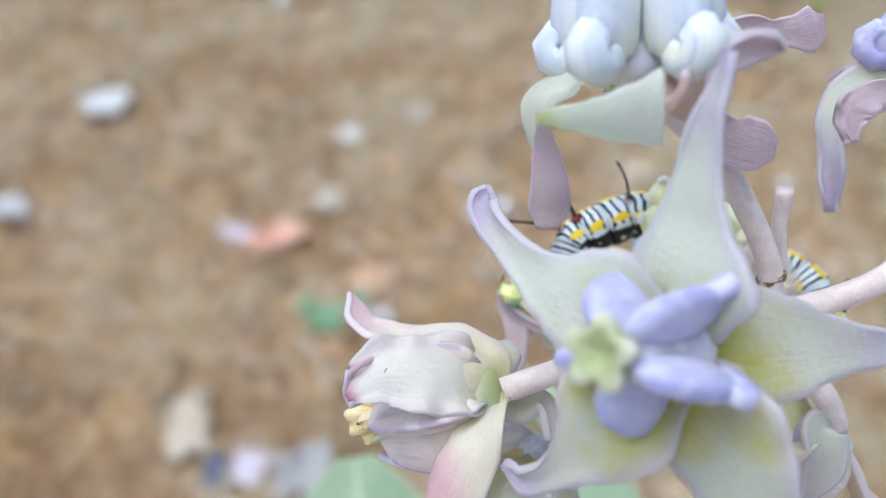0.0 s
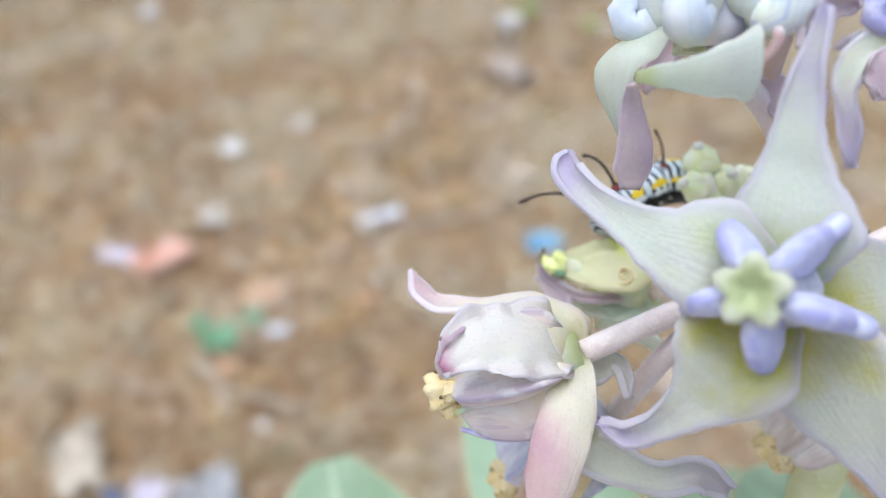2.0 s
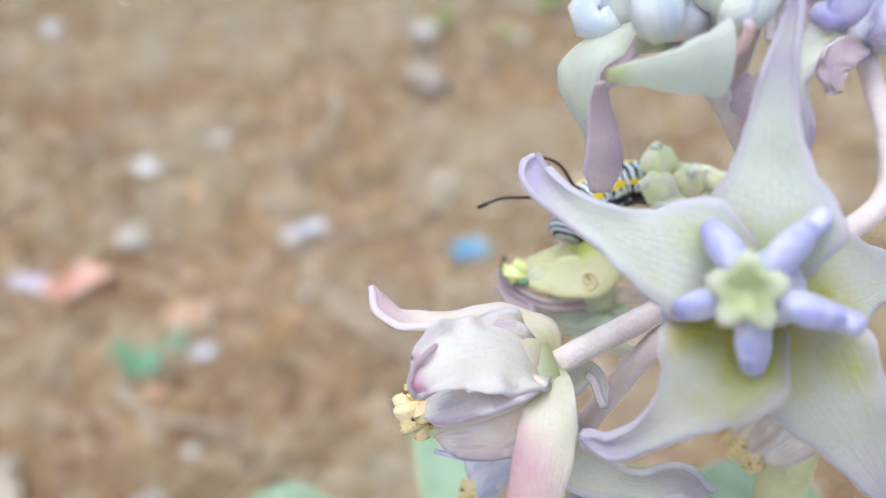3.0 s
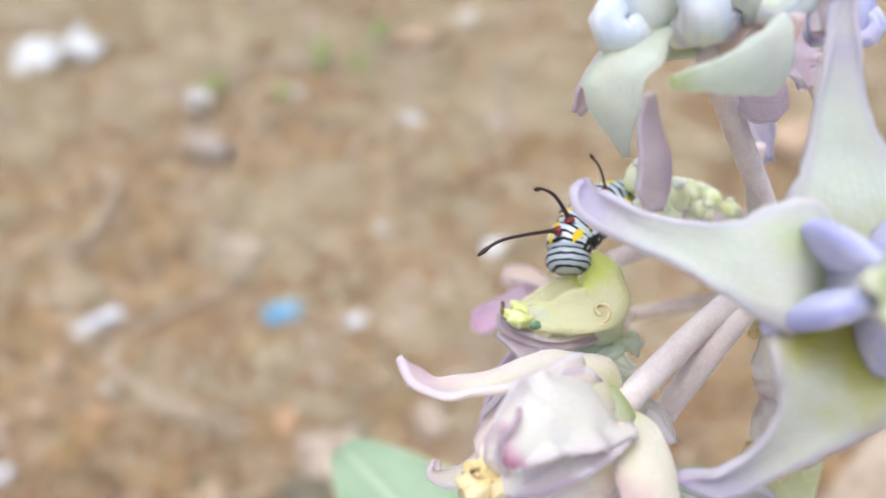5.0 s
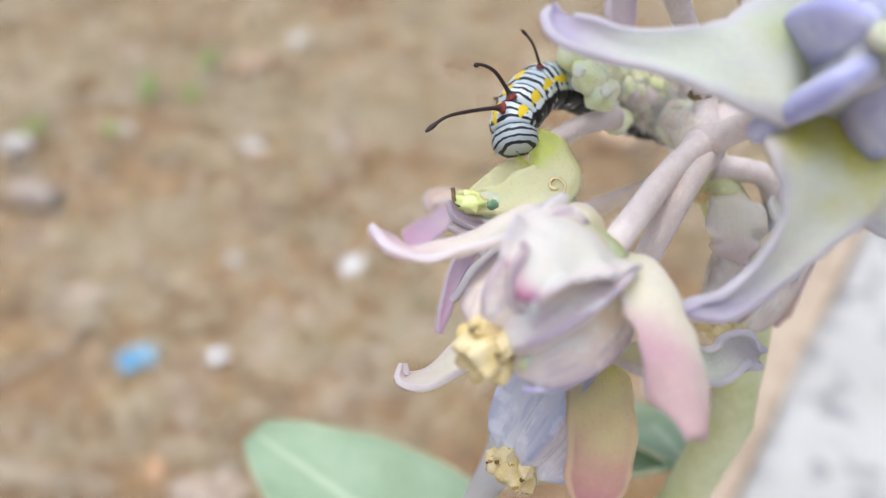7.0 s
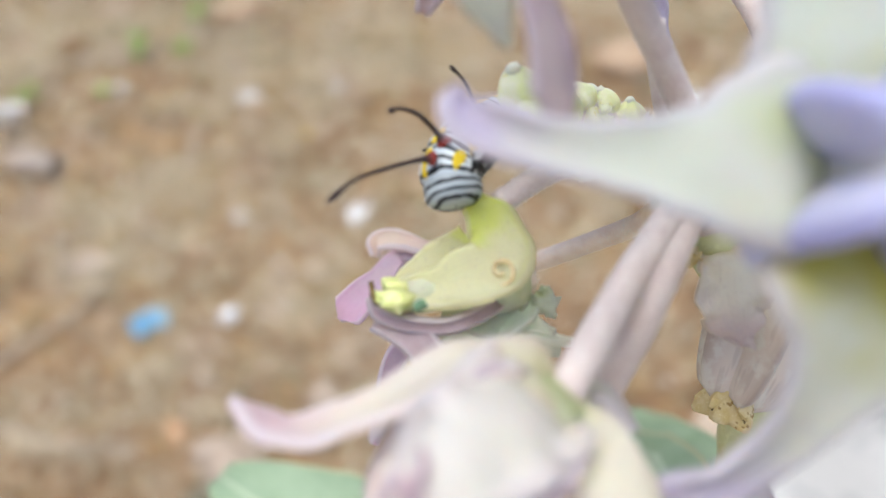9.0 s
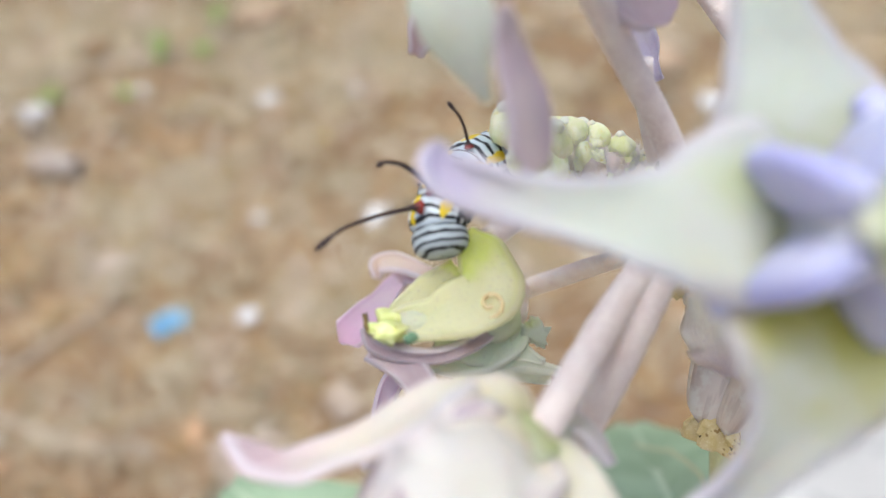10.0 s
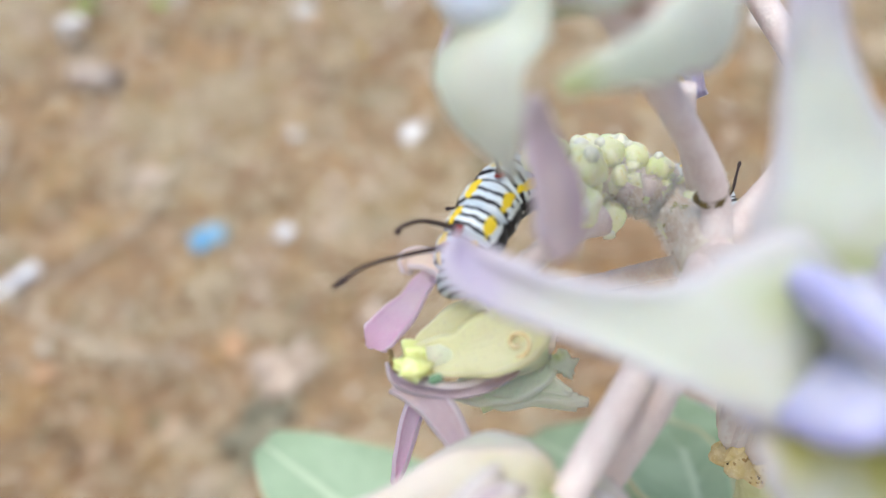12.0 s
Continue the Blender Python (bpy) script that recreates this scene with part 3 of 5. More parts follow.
def star_disc(c, n, r, h, phase=0.0, hint=(0, 0, 1), inner=0.62, dip=0.5):
    """The five-cornered stigma head."""
    x, y = basis(n, hint)
    bm = bmesh.new()
    al, ac = layers(bm)
    rings = []
    for z, k in ((0, 0.55), (0.15, 0.8), (0.55, 0.98), (0.85, 1.0), (1.0, 0.9), (1.0, 0.55), (1 - dip * 0.6, 0.25)):
        ring = []
        for j in range(20):
            a = 2 * math.pi * j / 20 + phase
            rr = r * k * (inner + (1 - inner) * abs(math.cos(2.5 * (a - phase))) ** 1.4)
            v = bm.verts.new(c + n * (h * (z + 0.25 * k * k * (rr / r / k - inner))) + (x * math.cos(a) + y * math.sin(a)) * rr)
            v[al], v[ac] = rr / r, j / 20
            ring.append(v)
        rings.append(ring)
    for a, b in zip(rings, rings[1:]):
        for j in range(20):
            bm.faces.new((a[j], a[(j + 1) % 20], b[(j + 1) % 20], b[j]))
    bm.faces.new(rings[0])
    bm.faces.new(rings[-1])
    return bm


def crown(flower, c, n, h, r_in, r_out, thick, phase, lobe_mat, stigma_mat, stigma_r, hint=(0, 0, 1), stigma_h=0.003, z0=0.0012, lobes=range(5), spur=0.36, wedge=0.0, facing=None):
    """The five fins round the column and the stigma head on top, as parts of a flower."""
    x, y = basis(n, hint)
    if facing:
        phase += math.atan2(V(facing).dot(y), V(facing).dot(x))
    for k in lobes:
        a = phase + 2 * math.pi * k / 5
        part("corona_lobe", lobe(c, n, x * math.cos(a) + y * math.sin(a), h, r_in, r_out, thick, z0, spur, wedge), lobe_mat, flower)
    part("stigma_head", star_disc(c + n * (z0 + h * 0.9), n, stigma_r, stigma_h, phase + math.pi / 5, hint), stigma_mat, flower, "five-cornered stigma head")


def column(c, n, h, r):
    """The cup and column at a flower's heart."""
    path = [c + n * (h * k / 9) for k in range(10)]
    return tube(path, [r * f for f in (0.9, 1.25, 1.3, 1.1, 0.95, 0.9, 0.85, 0.85, 0.9, 0.8)], 15, rough=0.06)


def between(values, f):
    """A value on the straight pieces between those given at even steps."""
    x = f * (len(values) - 1)
    k = min(int(x), len(values) - 2)
    return values[k] + (values[k + 1] - values[k]) * (x - k)


def blade(points, widths, face, cups=(0.3, 0.5), twists=(0.0, 0.0), thick=0.0008, seed=0, n=30, lip=0.0, wave=0.0):
    """A free-formed petal along a curve, its face turned towards a direction; widths, rolls and twists at even steps."""
    path = smooth_path(points, n)
    face = V(face)
    sides, ws, cs = [], [], []
    for i in range(n):
        f = i / (n - 1)
        t = (path[min(i + 1, n - 1)] - path[max(i - 1, 0)]).normalized()
        s = t.cross(face)
        if s.length < 0.2:
            s = sides[-1] if sides else basis(t)[0]
        sides.append(s.normalized())
        e = ease(f * (len(widths) - 1) % 1.0) if f < 1 else 0
        k = min(int(f * (len(widths) - 1)), len(widths) - 2)
        ws.append((widths[k] + (widths[k + 1] - widths[k]) * (e if f < 1 else 1.0)) * 0.001)
        cs.append(between(cups, f))
    out = []
    for i in range(n):
        t = (path[min(i + 1, n - 1)] - path[max(i - 1, 0)]).normalized()
        out.append(Matrix.Rotation(between(twists, i / (n - 1)), 3, t) @ sides[i])
    return ribbon(path, out, ws, cs, thick, 0.0004, seed, lip=lip, wave=wave)


def fuzz(name, points, r0, r1, count, length, owner, seed):
    """Fine white down on a stalk."""
    rng = random.Random(seed)
    path = smooth_path(points, 40)
    verts, faces = [], []
    top = owner
    while top.parent:
        top = top.parent
    off = top.matrix_basis.translation
    for _ in range(count):
        f = rng.random() * 38.9
        k = int(f)
        p = path[k].lerp(path[k + 1], f - k) - off
        t = (path[k + 1] - path[k]).normalized()
        x, y = basis(t)
        a = rng.uniform(0, 6.2832)
        d = x * math.cos(a) + y * math.sin(a)
        r = (r0 + (r1 - r0) * f / 39) * 0.98
        q = p + d * (r + length * rng.uniform(0.4, 1.2)) + (t * rng.uniform(-1, 1) + d.cross(t) * rng.uniform(-1, 1)) * length * 0.5
        b, e = len(verts), d.cross(t) * 0.000018
        verts += [p + d * r - e, p + d * r + e, p + d * r + t * 0.00003, q]
        faces += [(b, b + 1, b + 3), (b + 1, b + 2, b + 3), (b + 2, b, b + 3)]
    me = bpy.data.meshes.new(name)
    me.from_pydata(verts, [], faces)
    me.materials.append(down_mat)
    ob = new(name, me)
    ob.parent = owner
    return tagged(ob, "fine white down", kind="stuff")


# ---- ground ----
def height(x, y):
    """The soil's rise and fall: low clods and hollows."""
    h = 0.03 * noise.noise(V((x * 1.3, y * 1.3, 0))) + 0.014 * noise.noise(V((x * 5, y * 5, 3)))
    h += 0.006 * noise.noise(V((x * 17, y * 17, 8))) + 0.003 * noise.noise(V((x * 46, y * 46, 1)))
    near = 1 - ease(math.hypot(x, y - 1.2), 3, 12)
    return h * near - 0.012


def ground():
    def axis(mid, half, step):
        out, x, d = [], 0.0, step
        while x < 900:
            out.append(x)
            if x > half:
                d *= 1.35
            x += d
        return [mid - v for v in reversed(out[1:])] + [mid + v for v in out]

    xs, ys = axis(0.0, 2.4, 0.022), axis(1.5, 1.7, 0.022)
    me = bpy.data.meshes.new("ground")
    verts = [(x, y, height(x, y)) for y in ys for x in xs]
    w = len(xs)
    me.from_pydata(verts, [], [(j * w + i, j * w + i + 1, (j + 1) * w + i + 1, (j + 1) * w + i) for j in range(len(ys) - 1) for i in range(w - 1)])
    me.shade_smooth()
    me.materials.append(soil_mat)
    return tagged(new("ground", me), "bare dry reddish-brown soil with clods", "ground", kind="structure")


ground()


def in_slab(x, y):
    return (x - 0.605) * 0.589 - (y - 0.569) * 0.808 > -0.02


def strands(name, count, material, seed, label, box, length, width, rise, clump, bare):
    """Dry grass, one mesh: thin three-sided bent straws, thick in clumps and thin on bare soil."""
    rng = random.Random(seed)
    verts, faces = [], []
    made = 0
    while made < count:
        x, y = rng.uniform(box[0], box[1]), rng.uniform(box[2], box[3])
        cover = noise.noise(V((x * clump, y * clump, seed * 2.1))) + 0.8 * noise.noise(V((x * clump * 3, y * clump * 3, seed))) + 0.20 * (y - 1.5) + 0.5 * noise.noise(V((x * 31, y * 31, seed)))
        rim = min(x - box[0], box[1] - x, box[3] - y) / 0.9
        if cover < bare and rng.random() < 0.9 or in_slab(x, y) or rng.random() > ease(rim):
            continue
        made += 1
        a = rng.uniform(0, 2 * math.pi)
        L, r = length * rng.uniform(0.4, 1.5), width * rng.uniform(0.6, 1.4)
        bend, up = rng.uniform(-0.9, 0.9), rise * rng.random() ** 1.5
        z = height(x, y) + rng.uniform(0.0, 0.012)
        base = len(verts)
        for k in range(4):
            f = k / 3
            d = V((math.cos(a), math.sin(a), 0))
            rr = r * (1 - 0.75 * f)
            zz = z + L * up * math.sin(f * 2.2) + 0.004 * rng.random()
            for q in (0, 2.09, 4.19):
                verts.append((x - d.y * math.cos(q) * rr, y + d.x * math.cos(q) * rr, zz + math.sin(q) * rr))
            x, y = x + d.x * L / 3, y + d.y * L / 3
            a += bend * 0.3 + rng.uniform(-0.35, 0.35)
        for k in range(3):
            for q in range(3):
                b = base + 3 * k
                faces.append((b + q, b + (q + 1) % 3, b + 3 + (q + 1) % 3, b + 3 + q))
    me = bpy.data.meshes.new(name)
    me.from_pydata(verts, [], faces)
    me.materials.append(material)
    return tagged(new(name, me), label, "grass", kind="stuff")


BOX = (-2.9, 2.7, 0.1, 3.9)
strands("dry_grass", 84000, straw_mat, 3, "tangled dry straw-coloured grass on soil", BOX, 0.060, 0.0009, 0.50, 4.2, 0.14)
strands("dry_grass", 24000, straw_mat, 11, "tufts of bleached standing dry grass", BOX, 0.075, 0.0008, 0.95, 3.6, 0.30)
strands("low_weeds", 4200, weed_mat, 7, "low grey-green weeds among the straw", BOX, 0.045, 0.0022, 0.4, 3.1, 0.28)


def scatter(name, count, material, seed, label, category, box, size, flat):
    """Small stones or chaff, one mesh of many lumps."""
    rng = random.Random(seed)
    verts, faces = [], []
    shape = [(1, 0, 0), (0.4, 0.8, 0.1), (-0.6, 0.7, 0), (-0.9, -0.2, 0.1), (-0.2, -0.9, 0), (0.7, -0.6, 0.1)]
    for _ in range(count):
        x, y = rng.uniform(box[0], box[1]), rng.uniform(box[2], box[3])
        if in_slab(x, y):
            continue
        s, a = size * rng.uniform(0.4, 1.0) ** 2 * 1.8, rng.uniform(0, 6.28)
        z, base = height(x, y), len(verts)
        for layer, k in ((0, 0.9), (1, 1.0), (2, 0.55)):
            for px, py, pz in shape:
                q = s * k * rng.uniform(0.8, 1.15)
                verts.append((x + (px * math.cos(a) - py * math.sin(a)) * q, y + (px * math.sin(a) + py * math.cos(a)) * q, z + s * flat * (layer * 0.5 - 0.15 + pz)))
        for layer in (0, 1):
            for k in range(6):
                b = base + layer * 6
                faces.append((b + k, b + (k + 1) % 6, b + 6 + (k + 1) % 6, b + 6 + k))
        faces.append(tuple(base + 12 + k for k in range(6)))
    me = bpy.data.meshes.new(name)
    me.from_pydata(verts, [], faces)
    me.shade_smooth()
    me.materials.append(material)
    return tagged(new(name, me), label, category, kind="stuff")


scatter("pebbles", 9000, pebble_mat, 5, "small brown pebbles and clods on soil", "pebbles", BOX, 0.006, 0.8)
scatter("pebbles", 900, pale_pebble_mat, 15, "small pale pebbles on soil", "pebbles", BOX, 0.009, 0.7)
scatter("leaf_litter", 1300, chaff_mat, 9, "small dry leaf fragments on the soil", "leaf litter", BOX, 0.013, 0.16)


def slab(name, material, label, near, far, top, seed):
    """A long strip beside the soil, between two distances from its edge line, with a ragged near edge."""
    d, n = V((0.808, 0.589, 0)), V((0.589, -0.808, 0))
    o = V((0.605, 0.569, 0))
    bm = bmesh.new()
    N, M = 300, 14
    rows = []
    for i in range(N + 1):
        s = -14 + 30 * i / N
        row = []
        for j in range(M + 1):
            f = j / M
            off = near + (far - near) * f**1.5
            if j == 0:
                off += 0.018 * noise.noise(V((s * 3, seed, 0))) + 0.01 * noise.noise(V((s * 12, seed, 2)))
            p = o + d * s + n * off
            row.append((p, top + 0.006 * noise.noise(p * 4) - (0.008 if j == 0 else 0)))
        rows.append(row)
    up = [[bm.verts.new((p.x, p.y, z)) for p, z in row] for row in rows]
    low = [[bm.verts.new((row[j][0].x, row[j][0].y, -0.12)) for j in (0, M)] for row in rows]
    for i in range(N):
        for j in range(M):
            bm.faces.new((up[i][j], up[i + 1][j], up[i + 1][j + 1], up[i][j + 1]))
        bm.faces.new((up[i][0], low[i][0], low[i + 1][0], up[i + 1][0]))
        bm.faces.new((up[i][M], up[i + 1][M], low[i + 1][1], low[i][1]))
    me = mesh_of(bm)
    me.materials.append(material)
    return tagged(new(name, me), label, name, kind="structure")


slab("kerb", kerb_mat, "crumbling tan kerb strip along the soil", 0.0, 0.085, 0.03, 1)
slab("pavement", concrete_mat, "worn pale grey concrete pavement with dark stains", 0.09, 2.6, 0.042, 4)


# ---- litter and stones on the soil ----
def on(xy, lift=0.0):
    return V((xy[0], xy[1], height(*xy) + lift))


def stone(xy, size, material, label, seed, flat=0.6, turn=0.0):
    bm = blob(on(xy, size[2] * 0.5), size, Matrix.Rotation(turn, 3, "Z"), seed, 0.45, 8, 12, 1.6, 0.85)
    return solid("stone", bm, material, label, "stone")


stone((-0.6347, 0.9261), (0.046, 0.034, 0.022), lime_mat, "broken tan brick piece with limewash on one face", 1, turn=0.2)
stone((-0.5341, 1.0681), (0.020, 0.024, 0.018), stone_mat, "rounded tan stone on dry soil", 2)
stone((-0.2365, 0.7744), (0.026, 0.02, 0.014), stone_mat, "dull reddish stone among straw", 3)
stone((-0.6254, 0.7429), (0.02, 0.018, 0.014), ochre_stone_mat, "orange-brown stone beside a twig", 4)
stone((-0.1222, 0.9080), (0.016, 0.024, 0.012), ochre_stone_mat, "small orange stone on soil", 5)
stone((-0.0295, 1.3269), (0.016, 0.015, 0.012), stone_mat, "small round tan stone", 6)
stone((-0.0086, 1.3045), (0.013, 0.012, 0.010), stone_mat, "small round tan stone", 7)
stone((-0.7484, 1.2701), (0.028, 0.02, 0.014), ochre_stone_mat, "flat reddish stone in the grass", 8)
stone((-0.4310, 0.9511), (0.022, 0.012, 0.010), ochre_stone_mat, "flat orange stone on soil", 9)
stone((-0.3565, 0.7757), (0.018, 0.010, 0.009), stone_mat, "pale grey pebble on soil", 10)
stone((-0.4158, 1.3206), (0.016, 0.014, 0.011), stone_mat, "small brown stone on soil", 11)
stone((-0.8550, 1.8329), (0.035, 0.024, 0.018), stone_mat, "brown rounded stone among straw", 12)
stone((0.2057, 1.7894), (0.024, 0.016, 0.012), ochre_stone_mat, "reddish stone by a white scrap", 13)
stone((-0.1212, 0.8934), (0.016, 0.02, 0.014), ochre_stone_mat, "orange clod on soil", 14)
stone((-0.2864, 0.9501), (0.016, 0.014, 0.010), stone_mat, "small tan stone on soil", 15)
stone((1.1407, 1.6281), (0.085, 0.075, 0.03), stone_mat, "pale cream flat rock near the pavement", 16)


def twig(points, r0, r1, label, material=None, name="twig"):
    pts = [on(p, 0.006 + lift) for *p, lift in points]
    way = smooth_path(pts, 30)
    radii = [(r0 + (r1 - r0) * i / 29) * 0.68 * (1 + 0.3 * math.exp(-((i % 9 - 4) ** 2) * 0.9)) * (1 - 0.6 * ease(i, 25, 29)) for i in range(30)]
    way = [p + V((noise.noise(p * 40), noise.noise(p * 40 + V((9, 0, 0))), 0.3 * noise.noise(p * 30))) * 0.006 for p in way]
    bm = tube(way, radii, 9, rough=0.4)
    return solid(name, bm, material or twig_mat, label, "twig")


def with_lift(pairs, lift=0.006):
    return [(*p, lift) for p in pairs]


twig(with_lift([(-0.5507, 1.2457), (-0.4859, 1.1110), (-0.4073, 1.0269), (-0.3208, 0.9563), (-0.1812, 0.8893)], 0.012), 0.006, 0.008, "long pale brown twig lying on the soil")
twig(with_lift([(-0.4254, 1.1341), (-0.3282, 1.1787), (-0.2342, 1.2367), (-0.1873, 1.3460), (-0.1414, 1.3768)], 0.01), 0.006, 0.010, "bent grey-brown twig lying on the soil")
twig(with_lift([(-0.6201, 1.3790), (-0.5546, 1.4122), (-0.5214, 1.4857), (-0.4981, 1.6084)], 0.012), 0.007, 0.006, "split grey twig in dry grass")
twig(with_lift([(0.0020, 1.5704), (0.0342, 1.7128), (0.0767, 1.7864)], 0.01), 0.008, 0.008, "short grey driftwood-like stick in grass")
twig(with_lift([(-0.3354, 2.1807), (-0.1712, 2.1655), (0.0882, 2.1375), (0.2087, 2.1362)], 0.012), 0.012, 0.010, "grey dead branch lying in grass")
twig(with_lift([(0.1927, 2.1384), (0.3508, 2.1962)], 0.012), 0.010, 0.006, "pale split end of a dead branch", pale_wood_mat, "wood_splinter")
twig(with_lift([(-0.6920, 0.7506), (-0.6382, 0.7062), (-0.5709, 0.6919), (-0.4556, 0.6888)], 0.012), 0.010, 0.006, "brown twig lying on soil")
twig(with_lift([(-0.4844, 1.1082), (-0.3926, 1.0071), (-0.2991, 0.9295), (-0.1832, 0.8821)], 0.006), 0.004, 0.004, "thin pale twig on soil")
twig(with_lift([(-0.4628, 0.6984), (-0.4117, 0.7573), (-0.3347, 0.8269)], 0.01), 0.003, 0.002, "thin dry stem on soil")
twig(with_lift([(-0.0251, 0.9001), (0.0295, 0.8487)], 0.012), 0.005, 0.004, "short dark twig on soil")
twig(with_lift([(-0.0002, 1.6251), (0.0353, 1.7246), (0.0765, 1.7924)], 0.01), 0.006, 0.005, "short grey stick in the grass")
twig(with_lift([(-0.5289, 1.4797), (-0.5036, 1.5998)], 0.01), 0.006, 0.005, "pale stick in the grass")
twig(with_lift([(-0.2787, 1.3503), (-0.2619, 1.4591)], 0.01), 0.010, 0.006, "brown root stump poking from soil")


def crumple(xy, w, d, material, label, category, seed, lift=0.01, fold=0.4, turn=0.0, name="plastic_scrap"):
    """A creased sheet that lies in the grass with raised folds."""
    N = 17
    c, sn = math.cos(turn), math.sin(turn)
    rows, normals = [], []
    for i in range(N):
        row = []
        for j in range(N):
            u, v = i / (N - 1) - 0.5, j / (N - 1) - 0.5
            edge = 1 + 0.45 * noise.noise(V((u * 2.4, v * 2.4, seed)))
            x, y = u * w * edge, v * d * edge
            z = (abs(noise.noise(V((u * 2.6, v * 2.6, seed * 5.1)))) * 0.9 + abs(noise.noise(V((u * 6.1, v * 6.1, seed * 3.3)))) * 0.22) * fold * min(w, d) * 1.3 + lift
            row.append(on(xy, z) + V((x * c - y * sn, x * sn + y * c, 0)))
        rows.append(row)
        normals.append([V((0, 0, 1))] * N)
    return solid(name, sheet(rows, normals, 0.0012), material, label, category, flat=True)


crumple((-0.8227, 2.2320), 0.12, 0.15, film_mat, "crumpled white plastic bag on dry grass", "plastic bag", 2, 0.02, 0.5, 0.3, "plastic_bag")
crumple((-0.7084, 2.2765), 0.11, 0.10, film_mat, "torn piece of thin white plastic bag", "plastic bag", 6, 0.02, 0.45, 1.0, "plastic_bag")
crumple((-0.6765, 0.8085), 0.065, 0.05, green_film_mat, "crumpled bright green plastic wrapper", "plastic wrapper", 3, 0.01, 0.6, 0.4, "plastic_wrapper")
crumple((-0.7307, 0.8325), 0.03, 0.03, green_film_mat, "torn corner of bright green plastic", "plastic wrapper", 8, 0.01, 0.6, 0.9, "plastic_wrapper")
crumple((-0.1372, 1.1549), 0.058, 0.05, blue_mat, "torn piece of bright blue plastic", "plastic scrap", 4, 0.012, 0.5, 0.3)
crumple((-0.5794, 0.8498), 0.045, 0.028, foil_mat, "crushed silver foil scrap", "foil scrap", 5, 0.008, 0.4, 0.4, "foil_scrap")
crumple((0.1868, 1.8437), 0.045, 0.05, white_mat, "torn white paper scrap in grass", "paper scrap", 9, 0.012, 0.6, 0.2, "paper_scrap")
crumple((-0.2253, 1.3608), 0.07, 0.05, dry_leaf_mat, "dry papery brown leaf scrap by a twig", "leaf", 10, 0.012, 0.4, 0.6, "dead_leaf")
crumple((-0.8293, 1.1090), 0.05, 0.025, white_mat, "torn white paper strip on soil", "paper scrap", 12, 0.008, 0.4, 0.2, "paper_scrap")
crumple((-0.8724, 1.3326), 0.03, 0.024, foil_mat, "small pale blue foil scrap", "foil scrap", 13, 0.01, 0.5, 0.2, "foil_scrap")
crumple((-0.7697, 1.4608), 0.05, 0.04, paper_mat, "crumpled whitish paper scrap in grass", "paper scrap", 14, 0.012, 0.5, 0.7, "paper_scrap")
crumple((0.4210, 2.3914), 0.04, 0.05, white_mat, "folded white plastic scrap", "plastic scrap", 15, 0.015, 0.6, 0.3)
crumple((0.0766, 1.3831), 0.024, 0.026, white_mat, "small white paper scrap in grass", "paper scrap", 16, 0.012, 0.5, 0.3, "paper_scrap")
crumple((0.4047, 1.8020), 0.025, 0.028, white_mat, "small white plastic scrap in grass", "plastic scrap", 17, 0.012, 0.5, 0.5)
crumple((0.2969, 1.2892), 0.032, 0.024, white_mat, "small white foam scrap in straw", "foam scrap", 18, 0.012, 0.5, 0.5, "foam_scrap")
crumple((-0.1058, 1.9982), 0.03, 0.022, white_mat, "white plastic scrap beside a seedling", "plastic scrap", 19, 0.012, 0.5, 0.2)
crumple((-0.1932, 2.2431), 0.05, 0.05, brown_leaf_mat, "curled orange-brown dead leaf", "leaf", 20, 0.02, 0.7, 0.5, "dead_leaf")
crumple((-0.1131, 0.7332), 0.13, 0.07, grey_leaf_mat, "large withered grey-brown leaf on soil", "leaf", 21, 0.015, 0.6, 0.9, "dead_leaf")
crumple((-0.0732, 0.8100), 0.06, 0.08, dry_leaf_mat, "curled papery tan leaf", "leaf", 22, 0.02, 0.6, 0.2, "dead_leaf")
crumple((0.1161, 0.8643), 0.05, 0.06, dry_leaf_mat, "shrivelled pale dead leaf", "leaf", 23, 0.015, 0.7, 0.3, "dead_leaf")
crumple((-1.1632, 2.0616), 0.03, 0.025, yellow_leaf_mat, "small yellow fallen leaf", "leaf", 24, 0.012, 0.4, 0.2, "dead_leaf")
crumple((0.2812, 1.6370), 0.02, 0.02, yellow_leaf_mat, "small yellow fallen leaf", "leaf", 25, 0.012, 0.4, 0.2, "dead_leaf")
crumple((-1.2826, 2.3451), 0.11, 0.05, red_mat, "torn white and red wrapper in grass", "wrapper", 26, 0.012, 0.5, 0.2, "wrapper")
crumple((-0.8818, 0.9772), 0.07, 0.10, red_mat, "torn wrapper with an orange-red corner", "wrapper", 27, 0.01, 0.5, -0.7, "wrapper")
crumple((-0.9766, 0.9668), 0.09, 0.035, mauve_film_mat, "pale mauve wrapper strip on soil", "wrapper", 31, 0.01, 0.4, 0.0, "wrapper")
crumple((-1.5678, 1.2803), 0.10, 0.10, film_mat, "crumpled white plastic bag in straw", "plastic bag", 28, 0.02, 0.6, 0.2, "plastic_bag")
crumple((-0.7852, 0.5131), 0.07, 0.13, carton_mat, "crushed cream carton on soil", "carton", 29, 0.015, 0.5, 0.5, "carton")
crumple((-0.6970, 0.4574), 0.03, 0.06, navy_mat, "dark blue wrapper beside a carton", "wrapper", 30, 0.012, 0.5, 0.3, "wrapper")
crumple((-0.6410, 0.4811), 0.05, 0.06, mauve_film_mat, "mauve plastic wrapper on soil", "wrapper", 32, 0.012, 0.5, 0.3, "wrapper")
